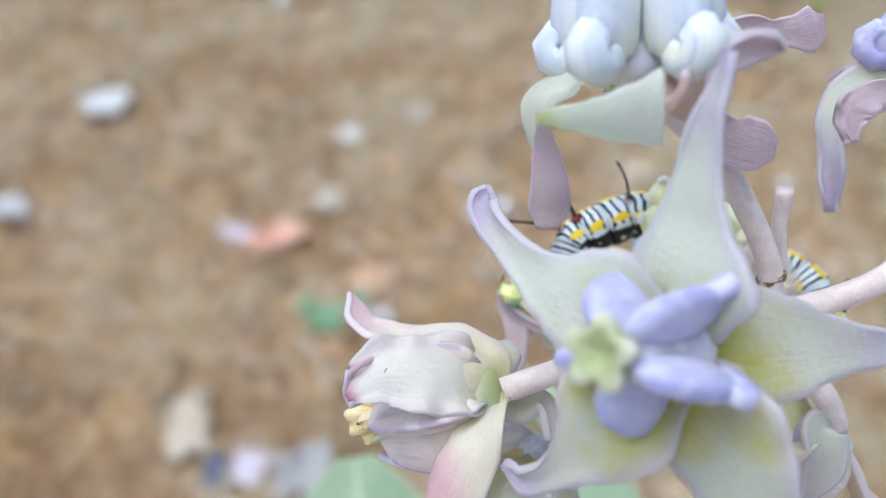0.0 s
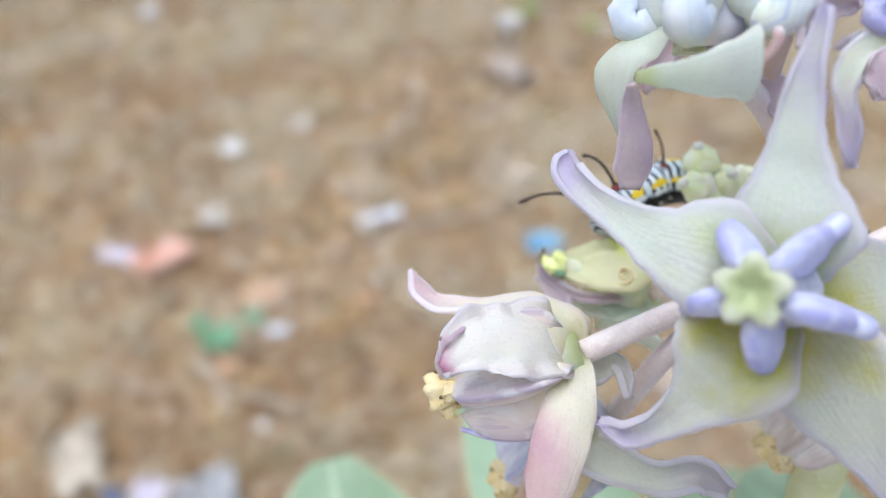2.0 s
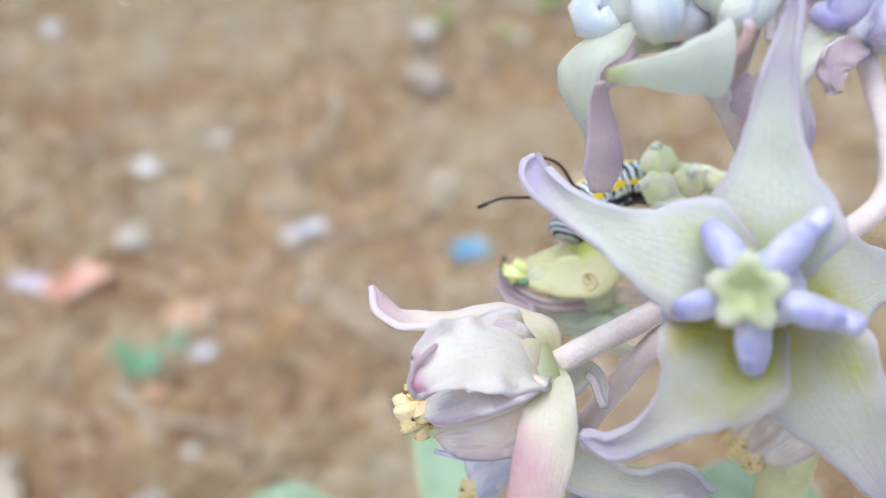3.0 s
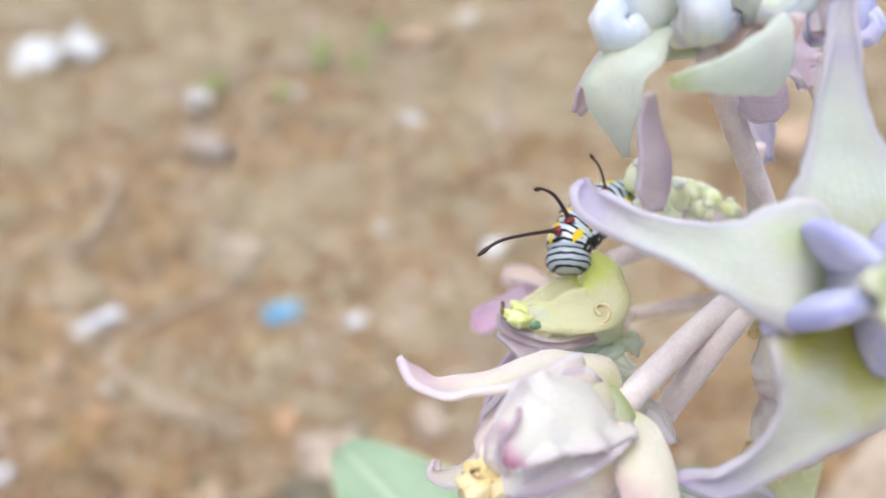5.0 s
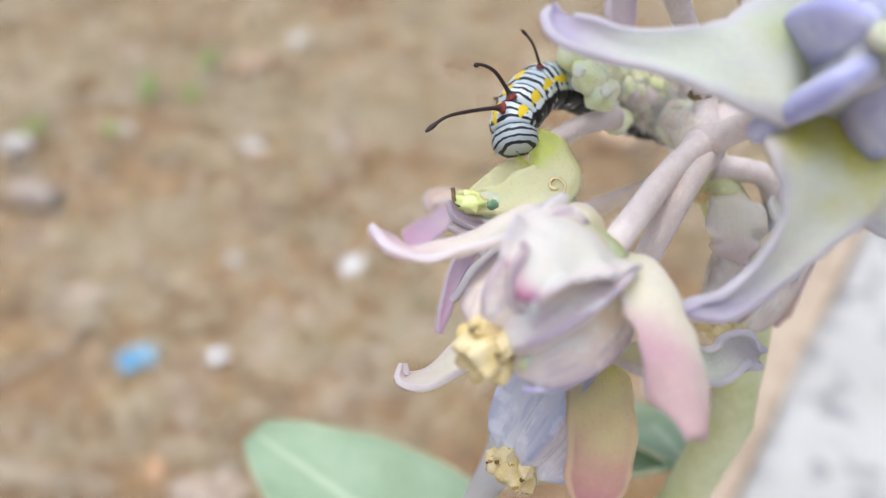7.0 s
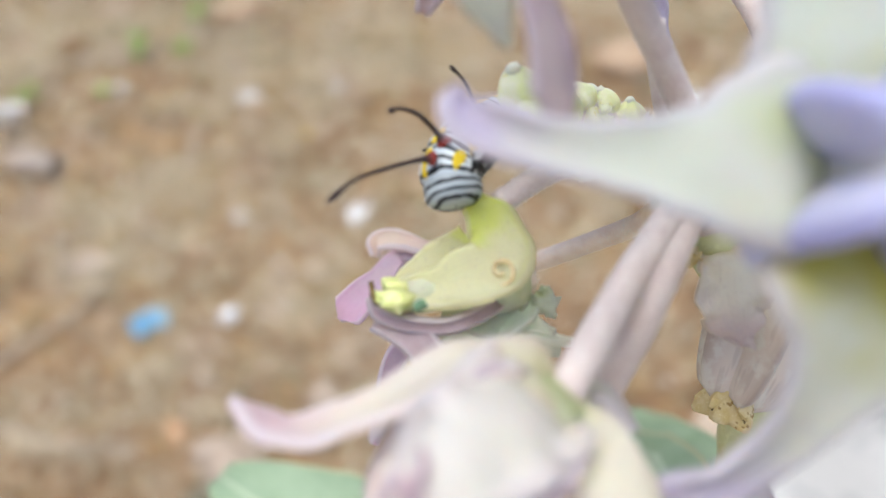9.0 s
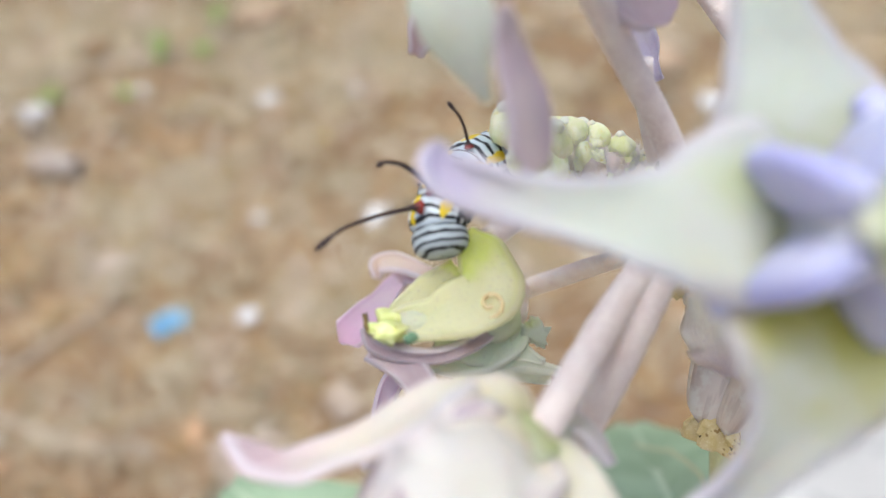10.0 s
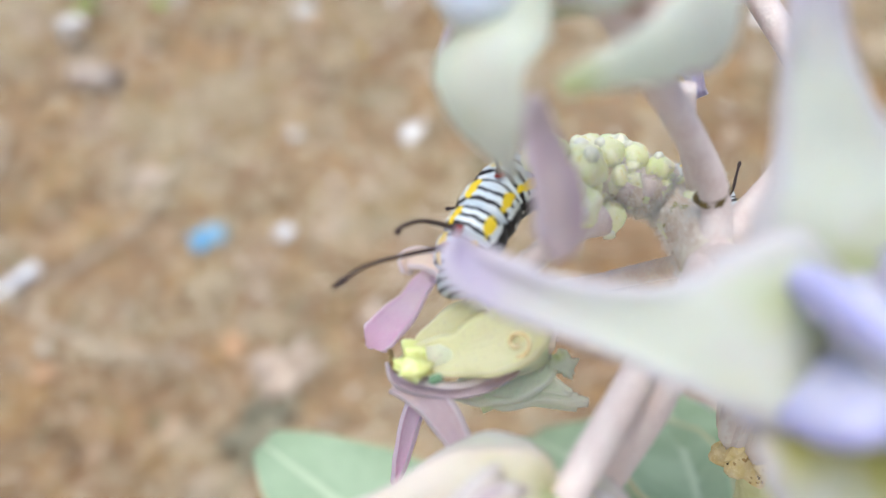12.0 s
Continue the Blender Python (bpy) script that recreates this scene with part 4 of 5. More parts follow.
crumple((-0.5511, 0.4998), 0.09, 0.08, dull_film_mat, "crumpled clear whitish film on soil", "plastic film", 33, 0.012, 0.5, 0.6, "plastic_film")
crumple((-1.5319, 0.8762), 0.07, 0.07, film_mat, "crumpled white paper ball in grass", "paper scrap", 34, 0.02, 0.7, 0.6, "paper_scrap")
crumple((-0.8941, 1.3399), 0.045, 0.045, white_mat, "small white paper scrap on soil", "paper scrap", 35, 0.012, 0.5, 0.6, "paper_scrap")
crumple((-1.3882, 1.8728), 0.05, 0.05, white_mat, "small white plastic scrap in grass", "plastic scrap", 36, 0.012, 0.5, 0.6)
crumple((-0.3713, 1.9743), 0.05, 0.07, white_mat, "white plastic scrap in straw", "plastic scrap", 37, 0.012, 0.5, 0.1)
crumple((-0.6202, 0.9290), 0.06, 0.05, paper_mat, "pale crumpled paper scrap on soil", "paper scrap", 38, 0.012, 0.5, 0.1, "paper_scrap")
crumple((-0.8357, 1.1116), 0.05, 0.05, paper_mat, "pale paper scrap in straw", "paper scrap", 39, 0.012, 0.5, 0.7, "paper_scrap")
crumple((0.3112, 1.3128), 0.04, 0.04, white_mat, "small white paper scrap in straw", "paper scrap", 40, 0.012, 0.5, 0.7, "paper_scrap")
crumple((1.1991, 1.4135), 0.055, 0.055, white_mat, "white plastic scrap near the pavement", "plastic scrap", 41, 0.012, 0.5, 0.7)
crumple((-0.0246, 0.8278), 0.06, 0.06, dry_leaf_mat, "pale papery leaf on soil", "leaf", 42, 0.012, 0.5, 0.7, "dead_leaf")


def lathe(profile, foot, along, sides=20):
    """A turned body: rows of (distance along its axis, radius)."""
    n = V(along).normalized()
    x, y = basis(n)
    bm = bmesh.new()
    rings = [[bm.verts.new(foot + n * z + (x * math.cos(a) + y * math.sin(a)) * r) for a in (2 * math.pi * j / sides for j in range(sides))] for z, r in profile]
    for a, b in zip(rings, rings[1:]):
        for j in range(sides):
            bm.faces.new((a[j], a[(j + 1) % sides], b[(j + 1) % sides], b[j]))
    bm.faces.new(rings[0])
    bm.faces.new(rings[-1])
    return bm


def level(a, b):
    return V((b[0] - a[0], b[1] - a[1], 0))


can_a, can_b = (-0.3566, 1.7434), (-0.2560, 1.6899)
solid("tin_can", lathe([(0.004, 0.024), (0, 0.0255), (0.003, 0.027), (0.1, 0.027), (0.103, 0.0255), (0.1, 0.024), (0.01, 0.024), (0.009, 0.001)], on(can_a, 0.03), level(can_a, can_b)), can_mat, "rusty grey tin can lying in grass", "tin can")
cup_a = (-0.3594, 1.8851)
solid("paper_cup", lathe([(0.004, 0.002), (0.002, 0.022), (0.0, 0.023), (0.06, 0.033), (0.063, 0.034), (0.06, 0.0315), (0.005, 0.021), (0.006, 0.002)], on(cup_a, 0.025), (0.2, 0.3, 0.9)), cup_mat, "stained white paper cup tipped in grass", "paper cup")
tube_a, tube_b = (-0.5174, 1.1356), (-0.4458, 1.1808)
tube_thing = thing("marker_tube", on(tube_a), "white plastic squeeze tube with a faded blue print", "plastic tube")
tube_bm = lathe([(0, 0.002), (0.001, 0.006), (0.02, 0.0065), (0.024, 0.011), (0.088, 0.0125), (0.094, 0.012), (0.0945, 0.002)], on(tube_a, 0.024), level(tube_a, tube_b), 18)
part("body", tube_bm, white_mat, tube_thing)
mid_tube = on(tube_a, 0.024) + level(tube_a, tube_b).normalized() * 0.035
part("print_band", lathe([(0, 0.0124), (0.03, 0.0129), (0.0301, 0.0115), (0, 0.0114)], mid_tube, level(tube_a, tube_b), 18), foil_mat, tube_thing, "faded grey-blue printed band")
bott_a, bott_b = (0.1960, 2.2123), (0.3303, 2.2428)
solid("clay_bottle", lathe([(0, 0.004), (0.001, 0.03), (0.095, 0.031), (0.118, 0.015), (0.16, 0.012), (0.161, 0.003)], on(bott_a, 0.035), level(bott_a, bott_b)), stone_mat, "dusty tan bottle lying in grass", "bottle")
stub_a, stub_b = (-1.0349, 2.1812), (-1.0193, 2.0784)
solid("white_tube", lathe([(0, 0.003), (0.001, 0.016), (0.075, 0.013), (0.076, 0.003)], on(stub_a, 0.02), level(stub_a, stub_b)), white_mat, "short white plastic tube in grass", "plastic tube")
cap_c = (-0.6371, 0.8687)
solid("bottle_cap", lathe([(0, 0.02), (0.006, 0.021), (0.008, 0.019), (0.0085, 0.003)], on(cap_c, 0.008), (0.2, -0.1, 1)), teal_mat, "dull green round cap on soil", "cap")
chip = (0.0051, 1.1036)
solid("foam_chip", blob(on(chip, 0.022), (0.017, 0.012, 0.009), Matrix.Rotation(0.5, 3, "Z"), 3, 0.2, 8, 12, 1.5, 0.45), white_mat, "small white foam chip on soil", "foam chip")


def seedling(xy, tall, leaves, seed):
    rng = random.Random(seed)
    foot = on(xy)
    ob = thing("seedling", foot, "small fresh green seedling with rounded leaves", "seedling", "seedlings in the grass")
    part("stem", stalk_bm([foot, foot + V((0.004, 0.002, tall * 0.6)), foot + V((0.002, 0, tall))], 0.0016, 0.001, 8), weed_mat, ob)
    for k in range(leaves):
        a = rng.uniform(0, 6.28)
        base = foot + V((0.002, 0, tall * rng.uniform(0.55, 1.0)))
        d = V((math.cos(a), math.sin(a) - 0.3, rng.uniform(-0.2, 0.6))).normalized()
        L = rng.uniform(0.028, 0.042)
        path = [base + d * L * f + V((0, 0, -0.3 * L * f * f)) for f in (0, 0.15, 0.3, 0.5, 0.7, 0.88, 1)]
        side = d.cross(V((0, 0, 1))).normalized()
        part("leaf", ribbon(path, [side] * 7, [L * q for q in (0.06, 0.45, 0.72, 0.85, 0.72, 0.42, 0.08)], [0.3] * 7, 0.0008, cells=5), seedling_mat, ob)
    return ob


seedling((-0.3201, 2.0139), 0.06, 3, 1)
seedling((-0.1544, 1.9651), 0.05, 2, 2)
seedling((-0.0320, 2.1192), 0.09, 6, 3)
seedling((0.1220, 2.2139), 0.10, 5, 4)
seedling((0.0718, 2.0943), 0.05, 3, 5)


# ---- the flowering shrub ----
ROOT = V((-0.035, 0.135, height(-0.035, 0.135) - 0.03))
plant = thing("milkweed_shrub", ROOT, "pale-flowered shrub with waxy cream and lavender star flowers", "flowering shrub")
HUB = V((0.0435, 0.0690, 1.0870))
stem_top, stem_low = HUB + V((0.001, 0.002, -0.002)), V((0.0546, 0.0576, 1.0418))
stem_way = smooth_path([ROOT, ROOT * 0.66 + stem_low * 0.34 + V((0.004, 0, 0)), ROOT * 0.33 + stem_low * 0.67 + V((0.003, 0, 0)), stem_low], 24) + smooth_path([stem_low, (0.0539, 0.0639, 1.0669), stem_top], 7)[1:]
part("stem", tube(stem_way, [0.0036 + 0.0022 * (1 - i / 29) ** 2 - 0.0006 * ease(i, 25, 29) for i in range(30)], 14, rough=0.05), stem_mat, plant, "smooth yellow-green main stem")


def pedicel(points, r0, r1, material=pedicel_mat, label="downy mauve flower stalk"):
    ob = part("pedicel", stalk_bm(points, r0, r1, 20, 0.08, 0.0007), material, plant, label)
    fuzz("down", points, r0, r1, 1500, 0.00035, ob, len(plant.children))
    return ob


def flower(c, n, h, r, material=None):
    """The heart of a flower, which carries its petals and its crown."""
    return part("flower", column(c - n * 0.001, n, h, r), material or lobe_sky_mat, plant)


def unit(a):
    return V(a).normalized()


# wide-open flower that faces the lens
AC = V((0.0378, 0.0482, 1.1060))
AN = unit((-0.0060, -0.0129, 0.0127))
fa = flower(AC, AN, 0.014, 0.0032)
part("petal", blade([AC, (0.0308, 0.0466, 1.1107), (0.0255, 0.0482, 1.1107), (0.0211, 0.0515, 1.1101), (0.0169, 0.0552, 1.1098), (0.0141, 0.0585, 1.1102), (0.0139, 0.0605, 1.1114)], (3.0, 9.5, 13.2, 10.8, 7.2, 5.2, 4.2, 3.8, 4.1, 4.3, 3.3, 0.6), AN, (0.1, 0.15, 0.3, 0.7, 1.2, 1.3), (0.0, 0.0, 0.0, 0.2, 0.5), seed=1, lip=0.5, wave=0.0004), petal_mat, fa, "cream petal with a lavender hooked tip")
part("petal", blade([AC, (0.0374, 0.0504, 1.1113), (0.0369, 0.0539, 1.1156), (0.0364, 0.0570, 1.1201), (0.0365, 0.0601, 1.1245), (0.0370, 0.0628, 1.1278), (0.0372, 0.0644, 1.1293)], (3.0, 10.0, 15.0, 12.0, 8.2, 6.0, 4.6, 3.6, 2.8, 2.2, 1.8, 1.2), AN, (0.1, 0.15, 0.3, 0.5, 0.8, 0.9), seed=2, lip=0.5, wave=0.0004), petal_mat, fa)
part("petal", blade([AC, AC.lerp(V((0.0619, 0.0643, 1.0956)), 0.3) + AN * 0.0020, AC.lerp(V((0.0619, 0.0643, 1.0956)), 0.6) + AN * 0.0016, AC.lerp(V((0.0619, 0.0643, 1.0956)), 0.85), (0.0619, 0.0643, 1.0956)], (3.0, 10.0, 13.5, 11.0, 7.5, 5.0, 3.6, 3.0, 1.4), AN, (0.1, 0.2, 0.5, 0.9), seed=3, lip=0.5, wave=0.0004), petal_throat_mat, fa)
part("petal", blade([AC, AC.lerp(V((0.0567, 0.0360, 1.0847)), 0.3) + AN * 0.0020, AC.lerp(V((0.0567, 0.0360, 1.0847)), 0.6) + AN * 0.0016, AC.lerp(V((0.0567, 0.0360, 1.0847)), 0.85), (0.0567, 0.0360, 1.0847)], (3.0, 10.0, 14.0, 11.5, 8.0, 5.4, 3.8, 3.0, 1.4), AN, (0.1, 0.2, 0.5, 0.9), seed=4, lip=0.5, wave=0.0004), petal_throat_mat, fa)
part("petal", blade([AC, (0.0332, 0.0397, 1.1040), (0.0307, 0.0376, 1.0998), (0.0279, 0.0375, 1.0947), (0.0247, 0.0382, 1.0905), (0.0211, 0.0400, 1.0889)], (3.0, 10.2, 14.0, 11.6, 8.0, 5.6, 4.2, 3.4, 3.6, 3.4, 2.6, 0.7), AN, (0.1, 0.15, 0.3, 0.8, 1.2, 1.2), (0.0, 0.0, 0.0, -0.2, -0.4), seed=5, wave=0.0004, lip=0.5), petal_throat_mat, fa)
part("petal_fold", blade([(0.0363, 0.0642, 1.1244), (0.0367, 0.0666, 1.1263), (0.0383, 0.0688, 1.1268), (0.0402, 0.0703, 1.1265), (0.0419, 0.0711, 1.1257)], (1.4, 3.2, 4.0, 3.2, 0.7), (0.0498, -0.8486, 0.5267), (0.5, 0.9, 0.9), (0.3, 0.5, 0.4), seed=38, lip=0.5), petal_dusk_mat, fa, "rolled mauve fold of the upper petal")
crown(fa, AC, AN, 0.0140, 0.0016, 0.0080, 0.0030, 0.98, lobe_blue_mat, stigma_green_mat, 0.0036)
pedicel([HUB, HUB * 0.5 + AC * 0.5 + V((0.004, 0.003, -0.002)), AC - AN * 0.001], 0.0018, 0.0016)

# drooping flower seen from the side
TO_LENS = (0.2109, -0.6768, 0.7053)
BC, BT = V((0.0173, 0.0485, 1.0896)), V((0.0013, 0.0422, 1.0857))
BN = (BT - BC).normalized()
fb = flower(BC, BN, 0.012, 0.0030, petal_cream_mat)
part("petal", blade([BC, (0.0158, 0.0495, 1.0928), (0.0109, 0.0515, 1.0934), (0.0075, 0.0521, 1.0921), (0.0022, 0.0518, 1.0906), (-0.0024, 0.0527, 1.0907), (-0.0049, 0.0555, 1.0927)], (4, 8, 8.0, 6.5, 5.2, 5.0, 4.4, 0.8), (0.1493, 0.0367, 0.9830), (0.3, 0.5, 0.8, 1.0), (0.0, 0.3, 0.45, 0.1), seed=6, wave=0.0006, lip=0.4), petal_pink_mat, fb, "narrow petal ending in an upturned hook")
part("petal", blade([BC, (0.0141, 0.0463, 1.0944), (0.0100, 0.0437, 1.0969), (0.0066, 0.0418, 1.0974), (0.0037, 0.0388, 1.0956)], (4, 9.2, 9.6, 8.8, 6.8, 1.8), (0.1008, -0.1943, 0.9177), (-0.2, -0.5, -0.6, -0.4), seed=7, wave=0.0016, lip=-1.0), petal_spot_mat, fb, "broad white petal with a pink curled tip")
part("petal_rim", stalk_bm([(0.0179, 0.0472, 1.0902), (0.0158, 0.0457, 1.0905), (0.0143, 0.0437, 1.0918), (0.0129, 0.0432, 1.0933), (0.0114, 0.0430, 1.0943), (0.0093, 0.0419, 1.0954), (0.0074, 0.0402, 1.0962), (0.0055, 0.0393, 1.0954), (0.0041, 0.0382, 1.0952)], 0.00050, 0.00040, 26, 0.25), petal_cream_mat, fb, "rolled white lip of the broad petal")
part("petal_rim", stalk_bm([(0.0037, 0.0391, 1.0940), (0.0029, 0.0398, 1.0953), (0.0033, 0.0409, 1.0970), (0.0046, 0.0416, 1.0986), (0.0058, 0.0452, 1.0968)], 0.00042, 0.00030, 18, 0.25), petal_blush_mat, fb, "pink rolled rim of the broad petal")
part("lobe_ridge", stalk_bm([(0.0047, 0.0394, 1.0865), (0.0067, 0.0405, 1.0874), (0.0107, 0.0427, 1.0892), (0.0143, 0.0450, 1.0898)], 0.00034, 0.00030, 18, 0.2), petal_cream_mat, fb, "pale raised edge of a crown fin")
part("lobe_ridge", stalk_bm([(0.0053, 0.0391, 1.0838), (0.0094, 0.0394, 1.0824), (0.0131, 0.0405, 1.0819), (0.0154, 0.0417, 1.0820)], 0.00030, 0.00026, 18, 0.2), lobe_blue_mat, fb, "blue-grey edge of a crown fin")
part("petal", blade([BC, (0.0180, 0.0421, 1.0915), (0.0179, 0.0375, 1.0907), (0.0174, 0.0333, 1.0889), (0.0167, 0.0282, 1.0856)], (4, 5.4, 6.8, 7.2, 6.4, 2.6), (-0.1142, -0.6131, 0.7218), (-0.4, -0.8, -1.0, -0.8), (0.0, -0.2, -0.2), seed=8, wave=0.0007), petal_rose_mat, fb, "drooping petal flushed deep pink")
part("petal", blade([BC, (0.0196, 0.0492, 1.0858), (0.0218, 0.0514, 1.0858), (0.0236, 0.0502, 1.0855), (0.0246, 0.0472, 1.0845)], (3, 4, 3.5, 3.0, 2.4, 1.0), (0.3565, 0.0163, 0.9015), (0.3, 0.6, 1.1), seed=9), petal_grey_mat, fb)
part("petal", blade([BC, (0.0143, 0.0557, 1.0879), (0.0098, 0.0587, 1.0822), (0.0058, 0.0586, 1.0776)], (3, 7, 6, 4, 1.0), (-0.1359, 0.6943, 0.7068), seed=10), petal_grey_mat, fb)
crown(fb, BC, BN, 0.0140, 0.0014, 0.0086, 0.0062, -0.12, lobe_dusk_mat, stigma_yellow_mat, 0.0026, stigma_h=0.0044, spur=0, wedge=0.85, facing=TO_LENS)
pedicel([HUB, HUB * 0.55 + BC * 0.45 + V((0, 0, 0.0015)), BC - BN * 0.001], 0.0016, 0.0015)

def lumps(flower, c, n, far, count, spread=0.0022):
    """Angular yellow knobs with brown points round a stigma head."""
    bx, by = basis(n)
    for k in range(count):
        a = k * 2 * math.pi / count + 0.4
        d = bx * math.cos(a) + by * math.sin(a)
        turn = (n + d * 0.35).to_track_quat("Z", "Y").to_matrix()
        p = c + n * (far + 0.0005 * (k % 2)) + d * spread
        part("stigma_lump", blob(p, (0.0010, 0.0012, 0.0016), turn, k, 0.7, 5, 6, 2.5, 0.7), stigma_yellow_mat, flower, "", True)
        part("stigma_point", blob(p + (n + d * 0.5).normalized() * 0.0016, (0.0003, 0.0003, 0.0004), turn, k, 0.5, 4, 6), scar_mat, flower, "dark brown point")


lumps(fb, BC, BN, 0.0150, 5)

# flower below it, hanging
FT = V((0.0067, 0.0441, 1.0597))
FC = V((0.0223, 0.0531, 1.0701))
FN = (FT - FC).normalized()
ff = flower(FC, FN, 0.012, 0.0032)
part("petal", blade([FC, (0.0135, 0.0580, 1.0716), (0.0078, 0.0575, 1.0699), (0.0028, 0.0566, 1.0677), (-0.0001, 0.0574, 1.0678), (-0.0000, 0.0586, 1.0692)], (4, 6, 4.5, 3.2, 2.2, 0.6), (-0.0863, -0.0730, 0.9835), (0.3, 0.6, 1.0), seed=11, lip=0.5), petal_pink_mat, ff)
part("petal", blade([FC, (0.0205, 0.0411, 1.0819), (0.0248, 0.0404, 1.0800), (0.0298, 0.0413, 1.0773), (0.0342, 0.0439, 1.0756), (0.0385, 0.0438, 1.0735)], (4, 5.5, 5.5, 4.4, 5.0, 5.4, 3.0), (-0.1637, -0.3031, 0.9240), (0.3, 0.6, 1.2, 1.5), (0, 0.2, 0.4), seed=12, wave=0.0008), petal_grey_mat, ff, "greyish lavender petal with a rolled tip")
part("petal", blade([FC, (0.0190, 0.0464, 1.0727), (0.0171, 0.0413, 1.0709), (0.0147, 0.0374, 1.0685), (0.0124, 0.0345, 1.0658)], (4, 7.5, 8.0, 7.0, 2.0), (-0.2749, -0.6558, 0.7102), (0.4, 0.6, 0.6), seed=13, wave=0.0010, lip=0.3), petal_olive_mat, ff, "yellowish petal flushed rose at its tip")
part("petal", petal(FC, FN, V((0.0084, 0.0563, 1.0349)), spread=0.3, cup1=0.8, seed=14), petal_grey_mat, ff)
crown(ff, FC, FN, 0.0150, 0.0014, 0.0082, 0.0060, 0.3, lobe_sky_mat, stigma_yellow_mat, 0.0027, stigma_h=0.004, spur=0, wedge=0.85, facing=TO_LENS)
lumps(ff, FC, FN, 0.0160, 5)
pedicel([HUB + V((0.002, 0.001, -0.002)), (0.0314, 0.0567, 1.0876), FC - FN * 0.001], 0.0016, 0.0015)

# half-eaten flower on which the caterpillar feeds
DC, DT = V((0.0249, 0.0698, 1.0800)), V((0.0112, 0.0717, 1.0811))
DN = (DT - DC).normalized()
fd = flower(DC, DN, 0.0125, 0.0022, petal_green_mat)
part("petal", blade([(0.0221, 0.0750, 1.0878), (0.0231, 0.0720, 1.0864), (0.0221, 0.0692, 1.0846), (0.0177, 0.0697, 1.0828), (0.0140, 0.0711, 1.0811), (0.0103, 0.0720, 1.0798)], (3.0, 6.0, 8.0, 7.6, 5.2, 3.6, 1.6), (-0.2651, -0.3628, 0.9331), (0.5, 0.6, 0.7, 0.7), seed=15, wave=0.0010, lip=0.7), petal_eaten_mat, fd, "chewed yellow-green petal opened like a shell")
part("petal", blade([(0.0115, 0.0719, 1.0801), (0.0146, 0.0728, 1.0813), (0.0176, 0.0733, 1.0828), (0.0206, 0.0734, 1.0852)], (1.2, 3.4, 4.0, 2.2), (-0.25, -0.62, 0.72), (0.2, 0.3), seed=63, wave=0.0006, lip=0.5), petal_eaten_mat, fd, "pale inner fold of the chewed flower")
part("petal", blade([DC, (0.0212, 0.0676, 1.0800), (0.0169, 0.0673, 1.0794), (0.0130, 0.0683, 1.0800), (0.0103, 0.0699, 1.0809), (0.0098, 0.0716, 1.0820)], (1.2, 1.6, 1.6, 1.6, 1.4, 0.6), (-0.2273, -0.7747, 0.6230), (0.5, 0.7), seed=16), petal_dusk_mat, fd, "dull mauve petal under the chewed one")
part("petal", blade([(0.0101, 0.0706, 1.0799), (0.0128, 0.0680, 1.0790), (0.0143, 0.0643, 1.0769), (0.0150, 0.0611, 1.0751)], (3.0, 3.8, 3.6, 2.8, 1.2), (-0.1769, -0.6324, 0.7542), (0.5, 0.8), seed=17, lip=0.4), petal_dusk_mat, fd)
part("petal", blade([DC, (0.0224, 0.0970, 1.0610), (0.0165, 0.0930, 1.0615), (0.0118, 0.0892, 1.0622), (0.0098, 0.0885, 1.0612)], (1.0, 1.8, 3.2, 4.6, 4.8, 0.8), (-0.1634, -0.4217, 0.8340), (0.3, 0.3, 0.4), seed=18), petal_violet_mat, fd, "violet pink petal tip left uneaten")
part("petal", blade([DC, (0.0230, 0.0927, 1.0656), (0.0219, 0.1000, 1.0609), (0.0197, 0.1030, 1.0590), (0.0186, 0.1017, 1.0576)], (1.5, 2.4, 3.2, 3.8, 3.0, 1.2), (-0.1014, -0.4189, 0.9509), (0.4, 1.0), seed=19), petal_peach_mat, fd, "thin peach-coloured curled petal")
part("petal", blade([DC, (0.0226, 0.0700, 1.0757), (0.0191, 0.0702, 1.0750), (0.0153, 0.0704, 1.0743)], (4, 5.5, 5.0, 3.0, 1.0), (-0.1266, -0.4901, 0.8853), (0.4, 0.5), seed=20), petal_green_mat, fd, "pale green petal with a chewed rim")
part("petal", blade([DC, (0.0203, 0.0680, 1.0748), (0.0247, 0.0663, 1.0757), (0.0290, 0.0643, 1.0751)], (1.5, 1.8, 1.8, 1.4, 0.6), (-0.1266, -0.4901, 0.8853), (0.6, 0.9), seed=21), petal_green_mat, fd)
part("petal", blade([(0.0143, 0.0712, 1.0748), (0.0120, 0.0719, 1.0708), (0.0099, 0.0698, 1.0673), (0.0078, 0.0672, 1.0639)], (2.0, 2.4, 2.2, 1.8, 0.8), (-0.1769, -0.6324, 0.7542), (0.4, 0.7), seed=22), petal_violet_mat, fd, "narrow lavender petal hanging down")
crown(fd, DC, DN, 0.0110, 0.0010, 0.0034, 0.0026, 0.6, lobe_green_mat, sap_mat, 0.0024, stigma_h=0.0025, lobes=(1,))
part("petal", blade([(0.0260, 0.0703, 1.0789), (0.0244, 0.0686, 1.0773), (0.0200, 0.0687, 1.0761), (0.0154, 0.0700, 1.0755)], (1.2, 4.4, 4.6, 3.6, 1.2), (-0.1249, -0.3643, 0.9065), (0.3, 0.4), seed=41, wave=0.0003), petal_green_mat, fd, "pale green petal with a chewed rim")
